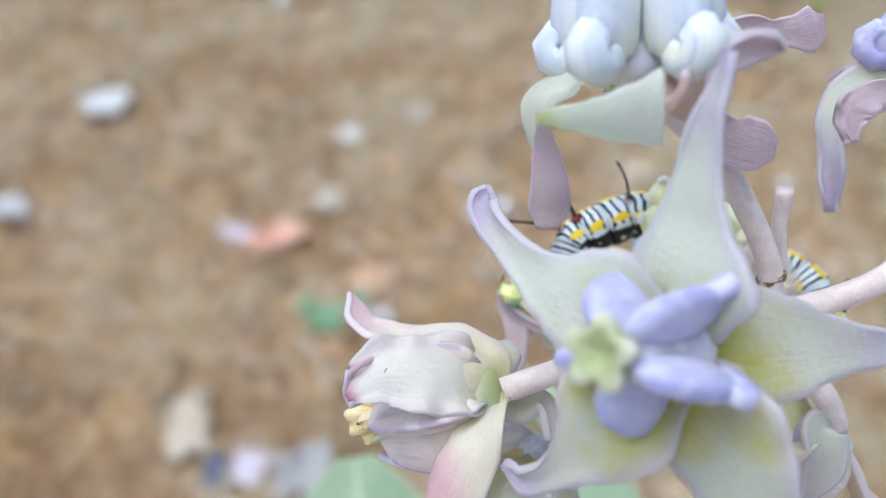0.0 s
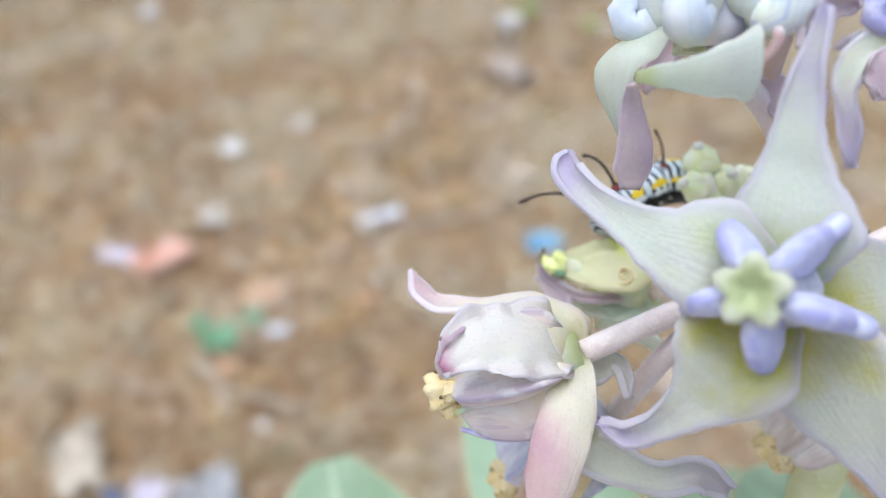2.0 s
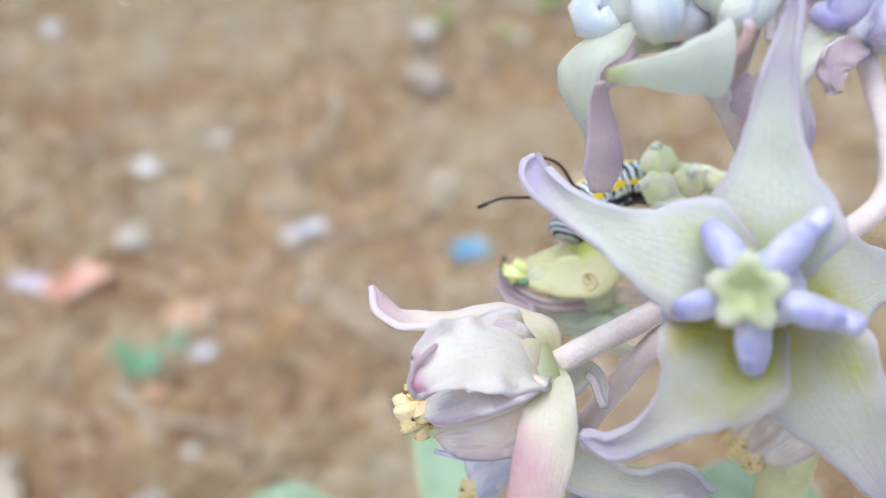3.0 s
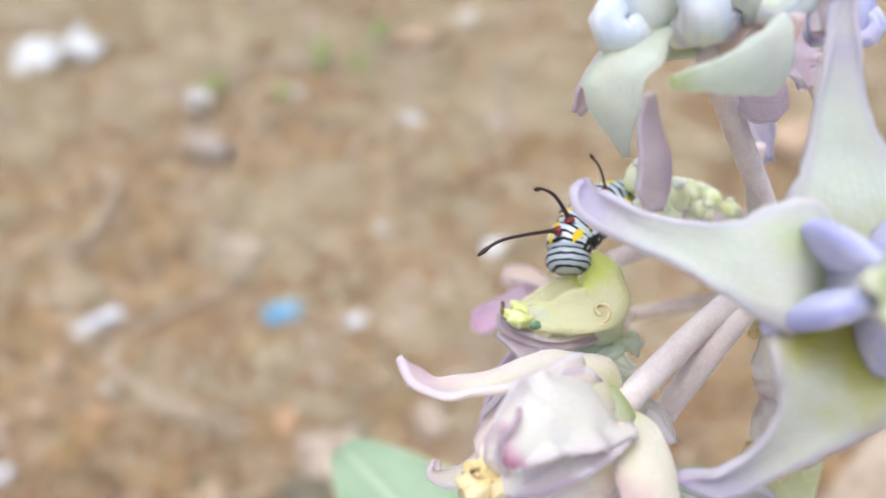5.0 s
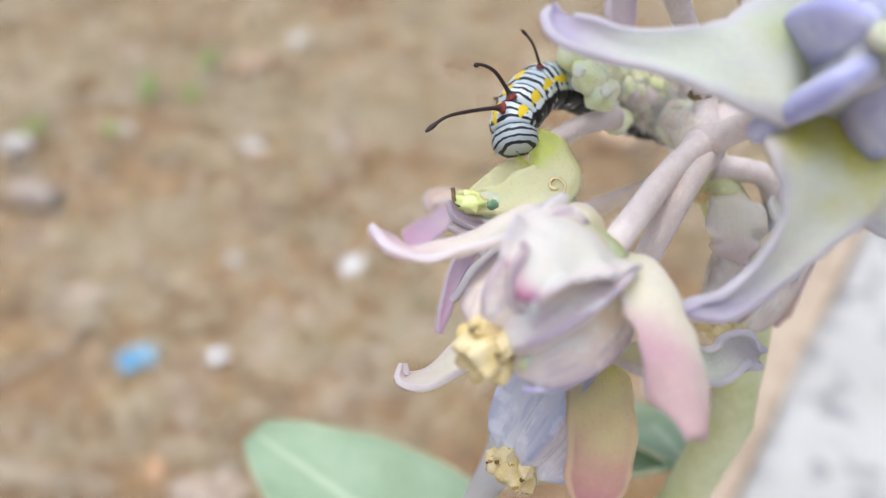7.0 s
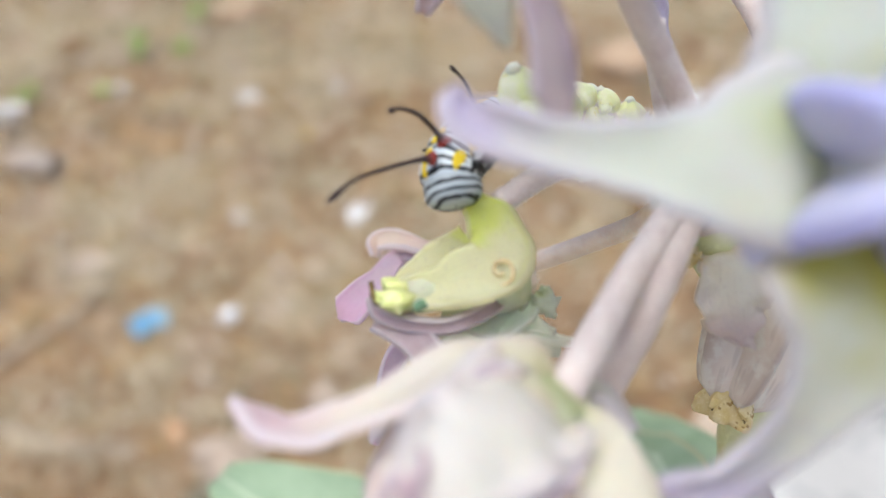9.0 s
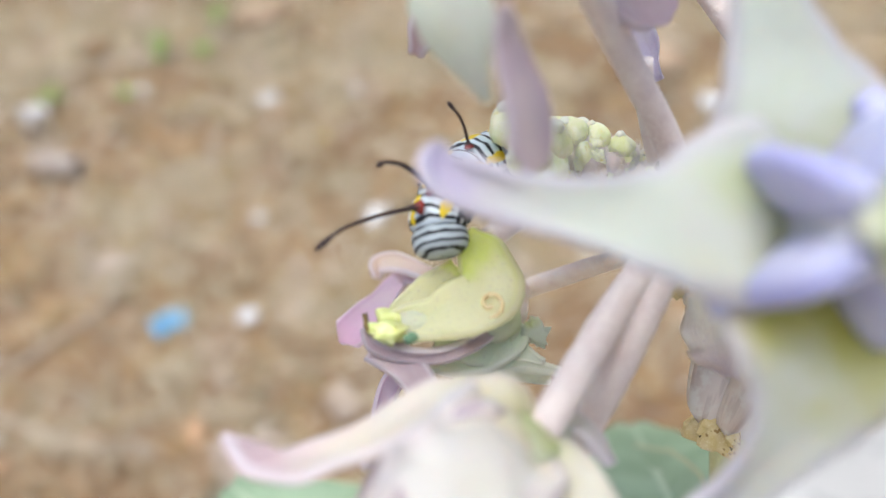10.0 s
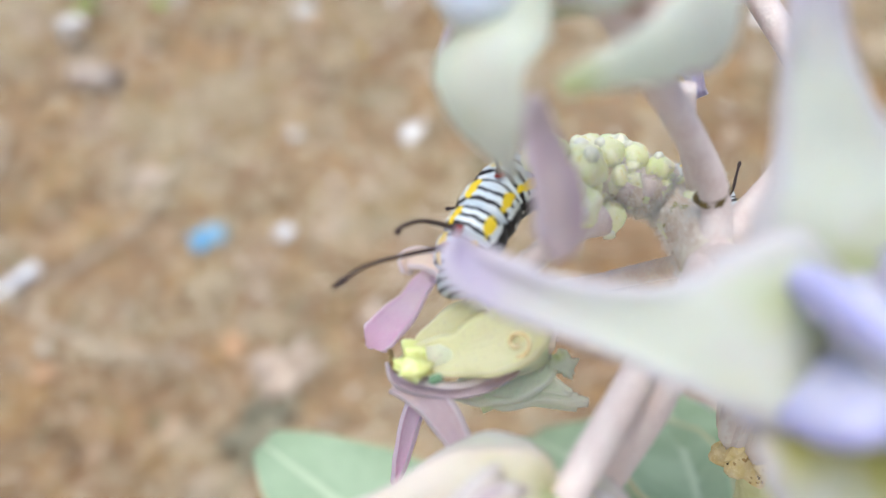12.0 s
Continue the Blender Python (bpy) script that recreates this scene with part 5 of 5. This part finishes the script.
part("petal", blade([(0.0170, 0.0706, 1.0782), (0.0207, 0.0688, 1.0777), (0.0246, 0.0674, 1.0762), (0.0277, 0.0656, 1.0756)], (1.5, 4.4, 4.0, 0.8), (-0.2549, -0.6183, 0.7434), (0.3, 0.4), seed=64, wave=0.0003, lip=0.3), petal_green_mat, fd, "pale green petal with a ragged rim")
part("chewed_scrap", blob((0.0276, 0.0680, 1.0779), (0.0012, 0.0009, 0.0023), Matrix.Rotation(-0.4, 3, "Y"), 65, 0.9, 9, 12, 3.0), petal_cream_mat, fd, "ragged white chewed edge")
part("pale_stalk", stalk_bm([(0.0189, 0.0693, 1.0716), (0.0221, 0.0691, 1.0725), (0.0290, 0.0665, 1.0717)], 0.0007, 0.0011, 14, 0.1), petal_green_mat, fd, "pale green bare stalk")
curl_c, curl_x, curl_y = V((0.0220, 0.0677, 1.0848)), V((0.9515, -0.3060, -0.0334)), V((0.2518, 0.7117, 0.6558))
part("curled_spur", tube([curl_c + (curl_x * math.cos(a) + curl_y * math.sin(a)) * (0.0015 * (1 - 0.06 * k)) for k in range(15) for a in [radians(-90 + 29 * k)]], [0.00024] * 15, 8), stigma_yellow_mat, fd, "beige spur rolled in a spiral")
part("chewed_flesh", blob((0.0118, 0.0694, 1.0829), (0.0019, 0.0012, 0.0009), Matrix.Rotation(-0.4, 3, "Z"), 61, 0.7, 9, 14, 2.6), sap_mat, fd, "wet lime flesh at the chewed end")
part("green_fleck", blob((0.0133, 0.0667, 1.0842), (0.0008, 0.0004, 0.0007), Matrix.Rotation(0.5, 3, "Y"), 62, 0.5, 6, 9), teal_mat, fd, "dark green chewed fleck")
part("chewed_rim", stalk_bm([(0.0101, 0.0718, 1.0838), (0.0101, 0.0700, 1.0826), (0.0123, 0.0685, 1.0829)], 0.00022, 0.00026, 12, 0.9), scar_mat, fd)
pedicel([HUB + V((0.001, 0.003, -0.004)), (0.0458, 0.0793, 1.0734), (0.0399, 0.0846, 1.0664), (0.0360, 0.0882, 1.0617), DC - DN * 0.001], 0.0013, 0.0013, peach_stalk_mat, "downy peach-coloured flower stalk")
pedicel([(0.0358, 0.0791, 1.0864), (0.0300, 0.0771, 1.0867), (0.0247, 0.0747, 1.0868)], 0.0014, 0.0012)

# withered flower that hangs from the hub
ET = V((0.0472, 0.0581, 1.0639))
EC = V((0.0562, 0.0651, 1.0749))
EN = (ET - EC).normalized()
fe = flower(EC, EN, 0.013, 0.0032)
part("petal", blade([(0.0477, 0.0670, 1.0790), (0.0466, 0.0634, 1.0808), (0.0451, 0.0603, 1.0794), (0.0448, 0.0587, 1.0777), (0.0449, 0.0572, 1.0753)], (3.5, 7.0, 8.0, 6.4, 1.0), (-0.1002, -0.3007, 0.9796), (-0.4, -0.5, -0.3), seed=23, wave=0.0022, lip=-0.6), petal_white_mat, fe, "limp white petal folded over the crown")
part("dried_knob", blob((0.0437, 0.0662, 1.0803), (0.0009, 0.0009, 0.0013), Matrix.Rotation(0.4, 3, "X"), 66, 0.8, 7, 9, 2.5), stigma_yellow_mat, fe, "dried ochre scrap of a petal")
part("petal", blade([EC, (0.0551, 0.0631, 1.0776), (0.0559, 0.0602, 1.0749), (0.0547, 0.0571, 1.0706)], (4, 6, 5, 2), (0.1944, -0.5698, 0.6911), (0.5, 0.7), seed=25), petal_grey_mat, fe)
part("petal", petal(EC, EN, V((0.0638, 0.0646, 1.0529)), spread=0.5, cup1=0.8, tipw=0.4, power=1.3, seed=26), petal_peach_mat, fe)
crown(fe, EC, EN, 0.0150, 0.0014, 0.0068, 0.0052, 0.3, lobe_dry_mat, stigma_yellow_mat, 0.0036, stigma_h=0.0036, spur=0, wedge=0.8, facing=TO_LENS)
lumps(fe, EC, EN, 0.0158, 5)
pedicel([HUB + V((0.002, 0, -0.004)), HUB * 0.4 + EC * 0.6 + V((0.002, 0, 0.002)), EC - EN * 0.001], 0.0016, 0.0015)

# flower above, facing up
CC = V((0.0279, 0.0707, 1.1214))
CN = unit((-0.1430, 0.4749, 0.8494))
fc = flower(CC, CN, 0.011, 0.0032)
part("petal", blade([CC, (0.0236, 0.0745, 1.1206), (0.0190, 0.0698, 1.1200), (0.0172, 0.0664, 1.1182), (0.0195, 0.0641, 1.1113)], (5, 8.0, 10.0, 10.0, 7.0, 0.9), (-0.80, -0.40, 0.45), (0.2, -0.3, -0.5, -0.5), seed=27, lip=0.3, wave=0.0005), petal_cream_mat, fc, "cream petal bent down to a fold")
part("petal_fold", blade([(0.0198, 0.0627, 1.1196), (0.0205, 0.0618, 1.1160), (0.0213, 0.0602, 1.1119), (0.0212, 0.0587, 1.1083)], (0.8, 2.0, 3.2, 4.2, 4.6, 2.4), (0.2799, -0.7677, 0.5764), (-0.6, -0.4, -0.2), (0.0, -0.2), seed=47), petal_dusk_mat, fc, "mauve spoon-shaped tip of the drooping petal")
part("petal", blade([(0.0203, 0.0597, 1.1225), (0.0265, 0.0600, 1.1229), (0.0324, 0.0615, 1.1231)], (0.9, 2.8, 4.8, 7.0, 9.4), (0.1450, -0.9850, 0.0933), (-0.5, -0.6, -0.8), seed=28, wave=0.0003, lip=0.3), petal_cream_mat, fc, "cream petal rolled to a cone")
part("petal", blade([CC, (0.0325, 0.0675, 1.1215), (0.0323, 0.0627, 1.1230)], (4.0, 7.0, 8.4), (0.1450, -0.9850, 0.0933), (-0.5, -0.9), seed=48), petal_peach_mat, fc, "shaded peach-coloured foot of the rolled petal")
part("petal", blade([CC, (0.0364, 0.0841, 1.1200), (0.0401, 0.0852, 1.1192), (0.0432, 0.0857, 1.1195), (0.0451, 0.0868, 1.1196)], (3, 2.4, 2.2, 3.4, 5.2, 2.5), (0.2799, -0.7677, 0.5764), (0.3, 0.2, -0.3), seed=29, wave=0.0004), petal_dusk_mat, fc, "mauve petal with a broad blunt tip")
part("petal", blade([CC, (0.0352, 0.0756, 1.1130), (0.0377, 0.0751, 1.1114), (0.0402, 0.0747, 1.1112), (0.0427, 0.0755, 1.1107)], (3, 3.0, 4.6, 6.2, 5.8, 3.0), (0.2799, -0.7677, 0.5764), (0.3, 0.2, -0.3), seed=30, wave=0.0004), petal_dusk_mat, fc)
part("petal", petal(CC, CN, V((0.0290, 0.0930, 1.1200)), spread=0.3, cup1=0.8, tipw=0.4, seed=31), petal_cream_mat, fc)
part("petal", blade([CC, (0.0255, 0.0835, 1.1140), (0.0232, 0.0855, 1.1085), (0.0212, 0.0862, 1.1030)], (1.6, 2.4, 3.3, 3.9, 3.5, 1.4), (-0.2424, -0.6877, 0.6843), (0.4, 0.9), seed=36), petal_blush_mat, fc, "drooping pink spoon-shaped petal tip")
crown(fc, CC, CN, 0.0130, 0.0016, 0.0094, 0.0056, 0.35, lobe_pale_mat, stigma_green_mat, 0.0036, hint=(-0.7483, -0.6884, 0.4650), spur=0.24)
pedicel([HUB, (0.0452, 0.0738, 1.0925), (0.0372, 0.0756, 1.1071), CC - CN * 0.001], 0.0016, 0.0014)
part("pedicel_ring", stalk_bm([(0.0455, 0.0737, 1.0914), (0.0451, 0.0739, 1.0921)], 0.0018, 0.0018, 5, 0.3), scar_mat, plant, "dark scar ring on the stalk")

# flower behind to the side
C2 = V((0.0587, 0.1004, 1.1044))
C2N = unit((0.2035, 0.4255, 0.8500))
fg = flower(C2, C2N, 0.010, 0.0030)
part("petal", blade([C2, (0.0513, 0.0985, 1.1045), (0.0487, 0.0948, 1.1015), (0.0499, 0.0910, 1.0975), (0.0510, 0.0866, 1.0930)], (4, 6, 5, 3.0, 3.4, 1.6), (-0.1574, -0.5421, 0.7882), (0.3, 0.6, 0.6), seed=32, wave=0.0010), petal_mat, fg)
part("petal", blade([C2, (0.0518, 0.0890, 1.1093), (0.0503, 0.0863, 1.1084), (0.0510, 0.0842, 1.1062)], (3, 4, 4.5, 3.5, 1.5), (0.1358, -0.4800, 0.7754), (0.3, 0.6), seed=33, wave=0.0010), petal_dusk_mat, fg)
part("petal", petal(C2, C2N, V((0.0480, 0.1044, 1.1012)), spread=0.3, cup1=0.9, tipw=0.3, seed=34), petal_mat, fg)
part("petal", petal(C2, C2N, V((0.0702, 0.1034, 1.1017)), spread=0.3, cup1=0.9, tipw=0.3, seed=35), petal_mat, fg)
crown(fg, C2, C2N, 0.0110, 0.0016, 0.0085, 0.0038, 0.2, lobe_blue_mat, stigma_green_mat, 0.0036)
pedicel([HUB + V((0.002, 0.001, 0)), (0.0606, 0.0808, 1.0935), C2 - C2N * 0.001], 0.0016, 0.0015)

# chewed stalk with green buds on which the caterpillar lies
part("flower_stalk", stalk_bm([HUB, (0.0457, 0.0793, 1.0849), (0.0415, 0.0824, 1.0865), (0.0374, 0.0837, 1.0880)], 0.0030, 0.0024, 16, 0.3), stalk_mat, plant, "thick downy brown-grey stalk with chewed scars")
part("bud_stalk", stalk_bm([(0.0465, 0.0783, 1.0883), (0.0451, 0.0799, 1.0946), (0.0448, 0.0816, 1.0999)], 0.0009, 0.0011, 12, 0.1), pedicel_mat, plant)


def bud_bm(c, axis, size, seed):
    """A closed bud: five folded petals that meet in a blunt point."""
    x, y = basis(axis)
    n = V(axis).normalized()
    bm = bmesh.new()
    al, ac = layers(bm)
    rings = []
    for i in range(12):
        q = i / 11
        w = math.sin(math.pi * (0.10 + 0.86 * q ** 0.9)) ** 0.75
        ring = []
        for j in range(20):
            a = 2 * math.pi * j / 20 + 0.5 * q
            fold = 1 + 0.34 * abs(math.cos(2.5 * a)) * ease(q, 0.1, 0.7) - 0.06
            d = x * math.cos(a) + y * math.sin(a)
            p = V(c) + n * (size * (q * 2.1 - 1.05)) + d * (size * 0.86 * w * fold)
            v = bm.verts.new(p + d * (noise.noise(p * 500 + V((seed, 0, 0))) * size * 0.16))
            v[al], v[ac] = q, j / 20
            ring.append(v)
        rings.append(ring)
    for a, b in zip(rings, rings[1:]):
        for j in range(20):
            bm.faces.new((a[j], a[(j + 1) % 20], b[(j + 1) % 20], b[j]))
    bm.faces.new(rings[0])
    bm.faces.new(rings[-1])
    return bm


BUDS = (
    ((0.0305, 0.0828, 1.0942), 0.0026, (-0.3, 0.1, 0.9)),
    ((0.0344, 0.0815, 1.0921), 0.0027, (0.1, -0.3, 0.8)),
    ((0.0304, 0.0780, 1.0934), 0.0026, (-0.8, -0.3, 0.5)),
    ((0.0318, 0.0770, 1.0915), 0.0026, (-0.2, -0.8, 0.5)),
    ((0.0372, 0.0864, 1.0889), 0.0024, (-0.4, -0.2, 0.9)),
    ((0.0348, 0.0818, 1.0885), 0.0024, (-0.6, -0.6, 0.4)),
    ((0.0410, 0.0869, 1.0875), 0.0024, (0.1, -0.3, 0.9)),
    ((0.0374, 0.0800, 1.0849), 0.0022, (-0.3, -0.9, -0.2)),
    ((0.0388, 0.0842, 1.0903), 0.0019, (-0.5, 0.2, 0.8)),
    ((0.0418, 0.0836, 1.0892), 0.0018, (-0.3, 0.4, 0.8)),
    ((0.0440, 0.0818, 1.0884), 0.0017, (0.0, 0.3, 0.9)),
)
for k, (p, size, axis) in enumerate(BUDS):
    part("bud", bud_bm(p, axis, size, k), bud_mat, plant, "pale green closed bud")
    tip_at = V(p) + V(axis).normalized() * size
    part("bud_tip", blob(tip_at, (size * 0.34, size * 0.34, size * 0.25), V(axis).to_track_quat("Z", "Y").to_matrix(), k, 0.4, 6, 8), bud_rim_mat, plant, "cream tip of a bud")

rng = random.Random(4)
stub = smooth_path([HUB, (0.0457, 0.0793, 1.0849), (0.0415, 0.0824, 1.0865), (0.0374, 0.0837, 1.0880)], 30)
for k in range(64):
    i = rng.randrange(5, 29)
    t = (stub[i + 1] - stub[i]).normalized()
    sx, sy = basis(t)
    a = rng.uniform(0, 6.28)
    d = sx * math.cos(a) + sy * math.sin(a)
    r = rng.uniform(0.0006, 0.0013)
    turn = (d + t * rng.uniform(-0.6, 0.6)).to_track_quat("X", "Z").to_matrix()
    part("bud_scale", blob(stub[i] + d * 0.0023, (r * 0.8, r, r * rng.uniform(1.1, 1.7)), turn, k + 20, 0.55, 6, 8, 2.2, 0.8), (bud_mat, stalk_mat, bud_mat, pedicel_mat, stalk_mat)[k % 5], plant)
fuzz("down", [HUB, (0.0457, 0.0793, 1.0849), (0.0415, 0.0824, 1.0865), (0.0374, 0.0837, 1.0880)], 0.0034, 0.0028, 9000, 0.0010, plant, 77)


def leaf(base, tip, face, width, droop, seed):
    base, tip = V(base), V(tip)
    N = 24
    d = tip - base
    path = [base + d * (i / (N - 1)) + V(face) * droop * math.sin(math.pi * i / (N - 1)) for i in range(N)]
    side = d.cross(V(face)).normalized()
    widths = [max(0.002, width * math.sin(math.pi * (0.06 + 0.90 * (i / (N - 1)) ** 0.95)) ** 0.8) for i in range(N)]
    return part("leaf", ribbon(path, [side] * N, widths, [0.28] * N, 0.0009, 0.0008, seed, 15), leaf_mat, plant, "large waxy pale green oval leaf")


leaf((0.0397, 0.0518, 0.9700), (-0.0136, 0.1265, 0.9804), (0.1, -0.35, 0.9), 0.040, 0.004, 1)
leaf((0.0537, 0.0622, 1.0245), (0.0816, 0.1133, 0.9733), (-0.3, -0.5, 0.8), 0.028, 0.006, 2)
leaf((0.0537, 0.0622, 1.0245), (0.0515, 0.1214, 0.9532), (0.0, -0.5, 0.85), 0.040, 0.004, 3)

leaf((-0.0215, 0.0390, 0.9268), (-0.050, 0.094, 0.967), (0.1, -0.35, 0.9), 0.058, 0.003, 4)

# ---- the caterpillar ----
BODY = [(0.0189, 0.0732, 1.0868), (0.0196, 0.0765, 1.0890), (0.0223, 0.0791, 1.0899), (0.0260, 0.0827, 1.0898), (0.0316, 0.0853, 1.0882), (0.0372, 0.0866, 1.0850), (0.0440, 0.0868, 1.0814), (0.0492, 0.0858, 1.0800), (0.0528, 0.0825, 1.0790), (0.0546, 0.0775, 1.0786)]
SEG = 13
cat_foot = V(BODY[4])
caterpillar = thing("caterpillar", cat_foot, "plump black, white and yellow banded caterpillar feeding", "caterpillar")
spine = smooth_path(BODY, SEG * 6 + 1)
segments = []
for k in range(SEG):
    piece = spine[k * 6 : k * 6 + 7]
    piece = [piece[0] * 1.15 - piece[1] * 0.15, *piece, piece[-1] * 1.15 - piece[-2] * 0.15]
    full = 0.0034 * (0.87 + 0.13 * ease(k, 0, 3)) * (1 - 0.25 * ease(k, SEG - 3, SEG))
    radii = [full * f for f in (0.70, 0.86, 0.97, 1.0, 0.985, 1.0, 0.97, 0.86, 0.70)]
    if k == 0:
        radii = [full * f for f in (0.10, 0.62, 0.88, 0.98, 1.0, 1.0, 0.97, 0.86, 0.70)]
    if k == SEG - 1:
        radii = [full * f for f in (0.70, 0.86, 0.95, 0.95, 0.92, 0.85, 0.7, 0.5, 0.2)]
    up = V((-0.50, -0.34, 0.78)).lerp(V((-0.05, -0.25, 0.95)), ease(k, 1, 4))
    segments.append(part("head" if k == 0 else "segment", tube(piece, radii, 18, up=up), head_mat if k == 0 else skin_mat, caterpillar, "striped black and white head" if k == 0 else ""))


def tentacle(points, r, owner, label="thin black tentacle with a red foot"):
    path = smooth_path(points, 14)
    return part("tentacle", tube(path, [r * (1.25 - 0.8 * ease(i / 13, 0, 0.3)) * (1 - 0.35 * i / 13) + r * 0.25 * (i == 12) for i in range(14)], 8, rough=0.1), tentacle_mat, owner, label)


feeler_a = tentacle([(0.0176, 0.0757, 1.0919), (0.0164, 0.0757, 1.0923), (0.0124, 0.0750, 1.0934), (0.0090, 0.0743, 1.0940), (0.0060, 0.0731, 1.0937)], 0.00062, segments[1])
feeler_b = tentacle([(0.0193, 0.0772, 1.0922), (0.0185, 0.0774, 1.0929), (0.0159, 0.0773, 1.0948), (0.0139, 0.0769, 1.0953), (0.0129, 0.0762, 1.0952)], 0.00062, segments[1])
feeler_c = tentacle([(0.0254, 0.0822, 1.0932), (0.0253, 0.0825, 1.0941), (0.0247, 0.0831, 1.0964), (0.0235, 0.0839, 1.0982)], 0.00045, segments[4])
tentacle([(0.0228, 0.0824, 1.0894), (0.0214, 0.0831, 1.0890), (0.0201, 0.0841, 1.0883)], 0.00045, segments[4])
tentacle([(0.0528, 0.0806, 1.0818), (0.0534, 0.0802, 1.0835), (0.0543, 0.0813, 1.0847), (0.0551, 0.0823, 1.0857)], 0.00045, segments[11])


# ---- the ant ----
ANT = V((0.0087, 0.0407, 1.0958))
ant = thing("ant", ANT, "small dark brown ant walking on a petal", "ant")
ax = V((0.9293, 0.3567, -0.0961))
ay = V((-0.1878, 0.6802, 0.7086))
az = V((0.3181, -0.6404, 0.6991))


def ant_point(x, y, z=0.0):
    return ANT + (ax * x + ay * y + az * z) * 0.001


for name, x, size in (("abdomen", -0.95, (0.50, 0.36, 0.34)), ("thorax", 0.0, (0.50, 0.24, 0.24)), ("head", 0.85, (0.36, 0.32, 0.26))):
    part(name, blob(ant_point(x, 0, 0.35), [v * 0.001 for v in size], Matrix((ax, ay, az)).transposed(), 1, 0.1, 7, 10), ant_mat, ant)
for side in (-1, 1):
    for x, reach in ((-0.25, -0.9), (0.0, 0.1), (0.3, 0.9)):
        part("leg", stalk_bm([ant_point(x, side * 0.15, 0.3), ant_point(x + reach * 0.5, side * 0.7, 0.6), ant_point(x + reach, side * 1.2, 0.0)], 0.00007, 0.00005, 7, 0), ant_mat, ant)
    part("antenna", stalk_bm([ant_point(1.1, side * 0.12, 0.35), ant_point(1.5, side * 0.5, 0.55), ant_point(1.9, side * 0.45, 0.3)], 0.00005, 0.00004, 6, 0), ant_mat, ant)


# ---- what moves ----
def about(p, axis, degrees):
    """A turn about an axis through a point of the caterpillar's own space."""
    p = V(p) - cat_foot
    return Matrix.Translation(p) @ Matrix.Rotation(radians(degrees), 4, V(axis)) @ Matrix.Translation(-p)


def draw(t):
    """How far the front is drawn back: for a while it rears before it bites again."""
    return ease(t, 7.2, 8.6) * (1 - ease(t, 9.2, 10.4))


def motions():
    to_lens = (-0.2484, -0.6876, 0.6823)
    walk(caterpillar, [(0.0, Matrix.Translation(cat_foot)), (12.0, Matrix.Translation(cat_foot))])
    # the head dips and lifts as it bites
    bites = ((0.0, 2), (1.0, -3), (2.0, 3), (3.2, -2), (4.5, 3), (5.5, -3), (6.5, 0), (7.2, 3), (8.0, -3), (9.0, 2), (9.5, 5), (10.0, 1), (10.5, 4), (11.0, -3), (11.5, 2), (12.0, 0))
    walk(segments[0], [(t, about(BODY[1], to_lens, a) @ Matrix.Translation(V((0.0011, 0.0011, 0.0015)) * draw(t))) for t, a in bites])
    walk(segments[1], [(t, about(BODY[2], to_lens, a * 0.4) @ Matrix.Translation(V((0.0009, 0.0008, 0.0012)) * draw(t))) for t, a in bites])
    walk(segments[2], [(t, Matrix.Translation(V((0.0006, 0.0006, 0.0008)) * draw(t))) for t, a in bites])
    walk(segments[3], [(t, Matrix.Translation(V((0.0003, 0.0003, 0.0004)) * draw(t))) for t, a in bites])
    # the feelers sway
    walk(feeler_a, [(t, about((0.0176, 0.0757, 1.0919), to_lens, a)) for t, a in ((0.0, 10), (2.5, 10), (6.0, 12), (7.2, 8), (8.8, 6), (9.5, 12), (10.0, 6), (10.5, -9), (11.0, -6), (11.6, 1), (12.0, 0))])
    walk(feeler_b, [(t, about((0.0193, 0.0772, 1.0922), to_lens, a)) for t, a in ((0.0, -30), (2.5, -28), (6.0, -30), (7.2, -27), (8.8, -26), (9.5, -24), (10.5, -20), (11.0, 2), (11.6, 5), (12.0, 0))])
    walk(feeler_c, [(t, about((0.0254, 0.0822, 1.0932), to_lens, a)) for t, a in ((0.0, 4), (2.5, 0), (6.0, 8), (8.8, 6), (10.5, -4), (12.0, 0))])
    # the ant runs along the crown and slips under the petal
    m = Matrix.Translation(ANT)
    spots = ((0.0, (0.0072, 0.0412, 1.0966), 60), (0.4, (0.0087, 0.0407, 1.0958), -40), (0.6, (0.0076, 0.0390, 1.0931), -45), (0.8, (0.0067, 0.0402, 1.0941), -15), (1.0, (0.0070, 0.0416, 1.0916), -8), (1.2, (0.0084, 0.0414, 1.0926), -5), (1.6, (0.0058, 0.0446, 1.0897), -5), (2.2, (0.0103, 0.0479, 1.0908), -5), (12.0, (0.0103, 0.0479, 1.0908), -5))
    walk(ant, [(t, Matrix.Translation(p) @ Matrix.Rotation(radians(a), 4, az)) for t, p, a in spots])


motions()
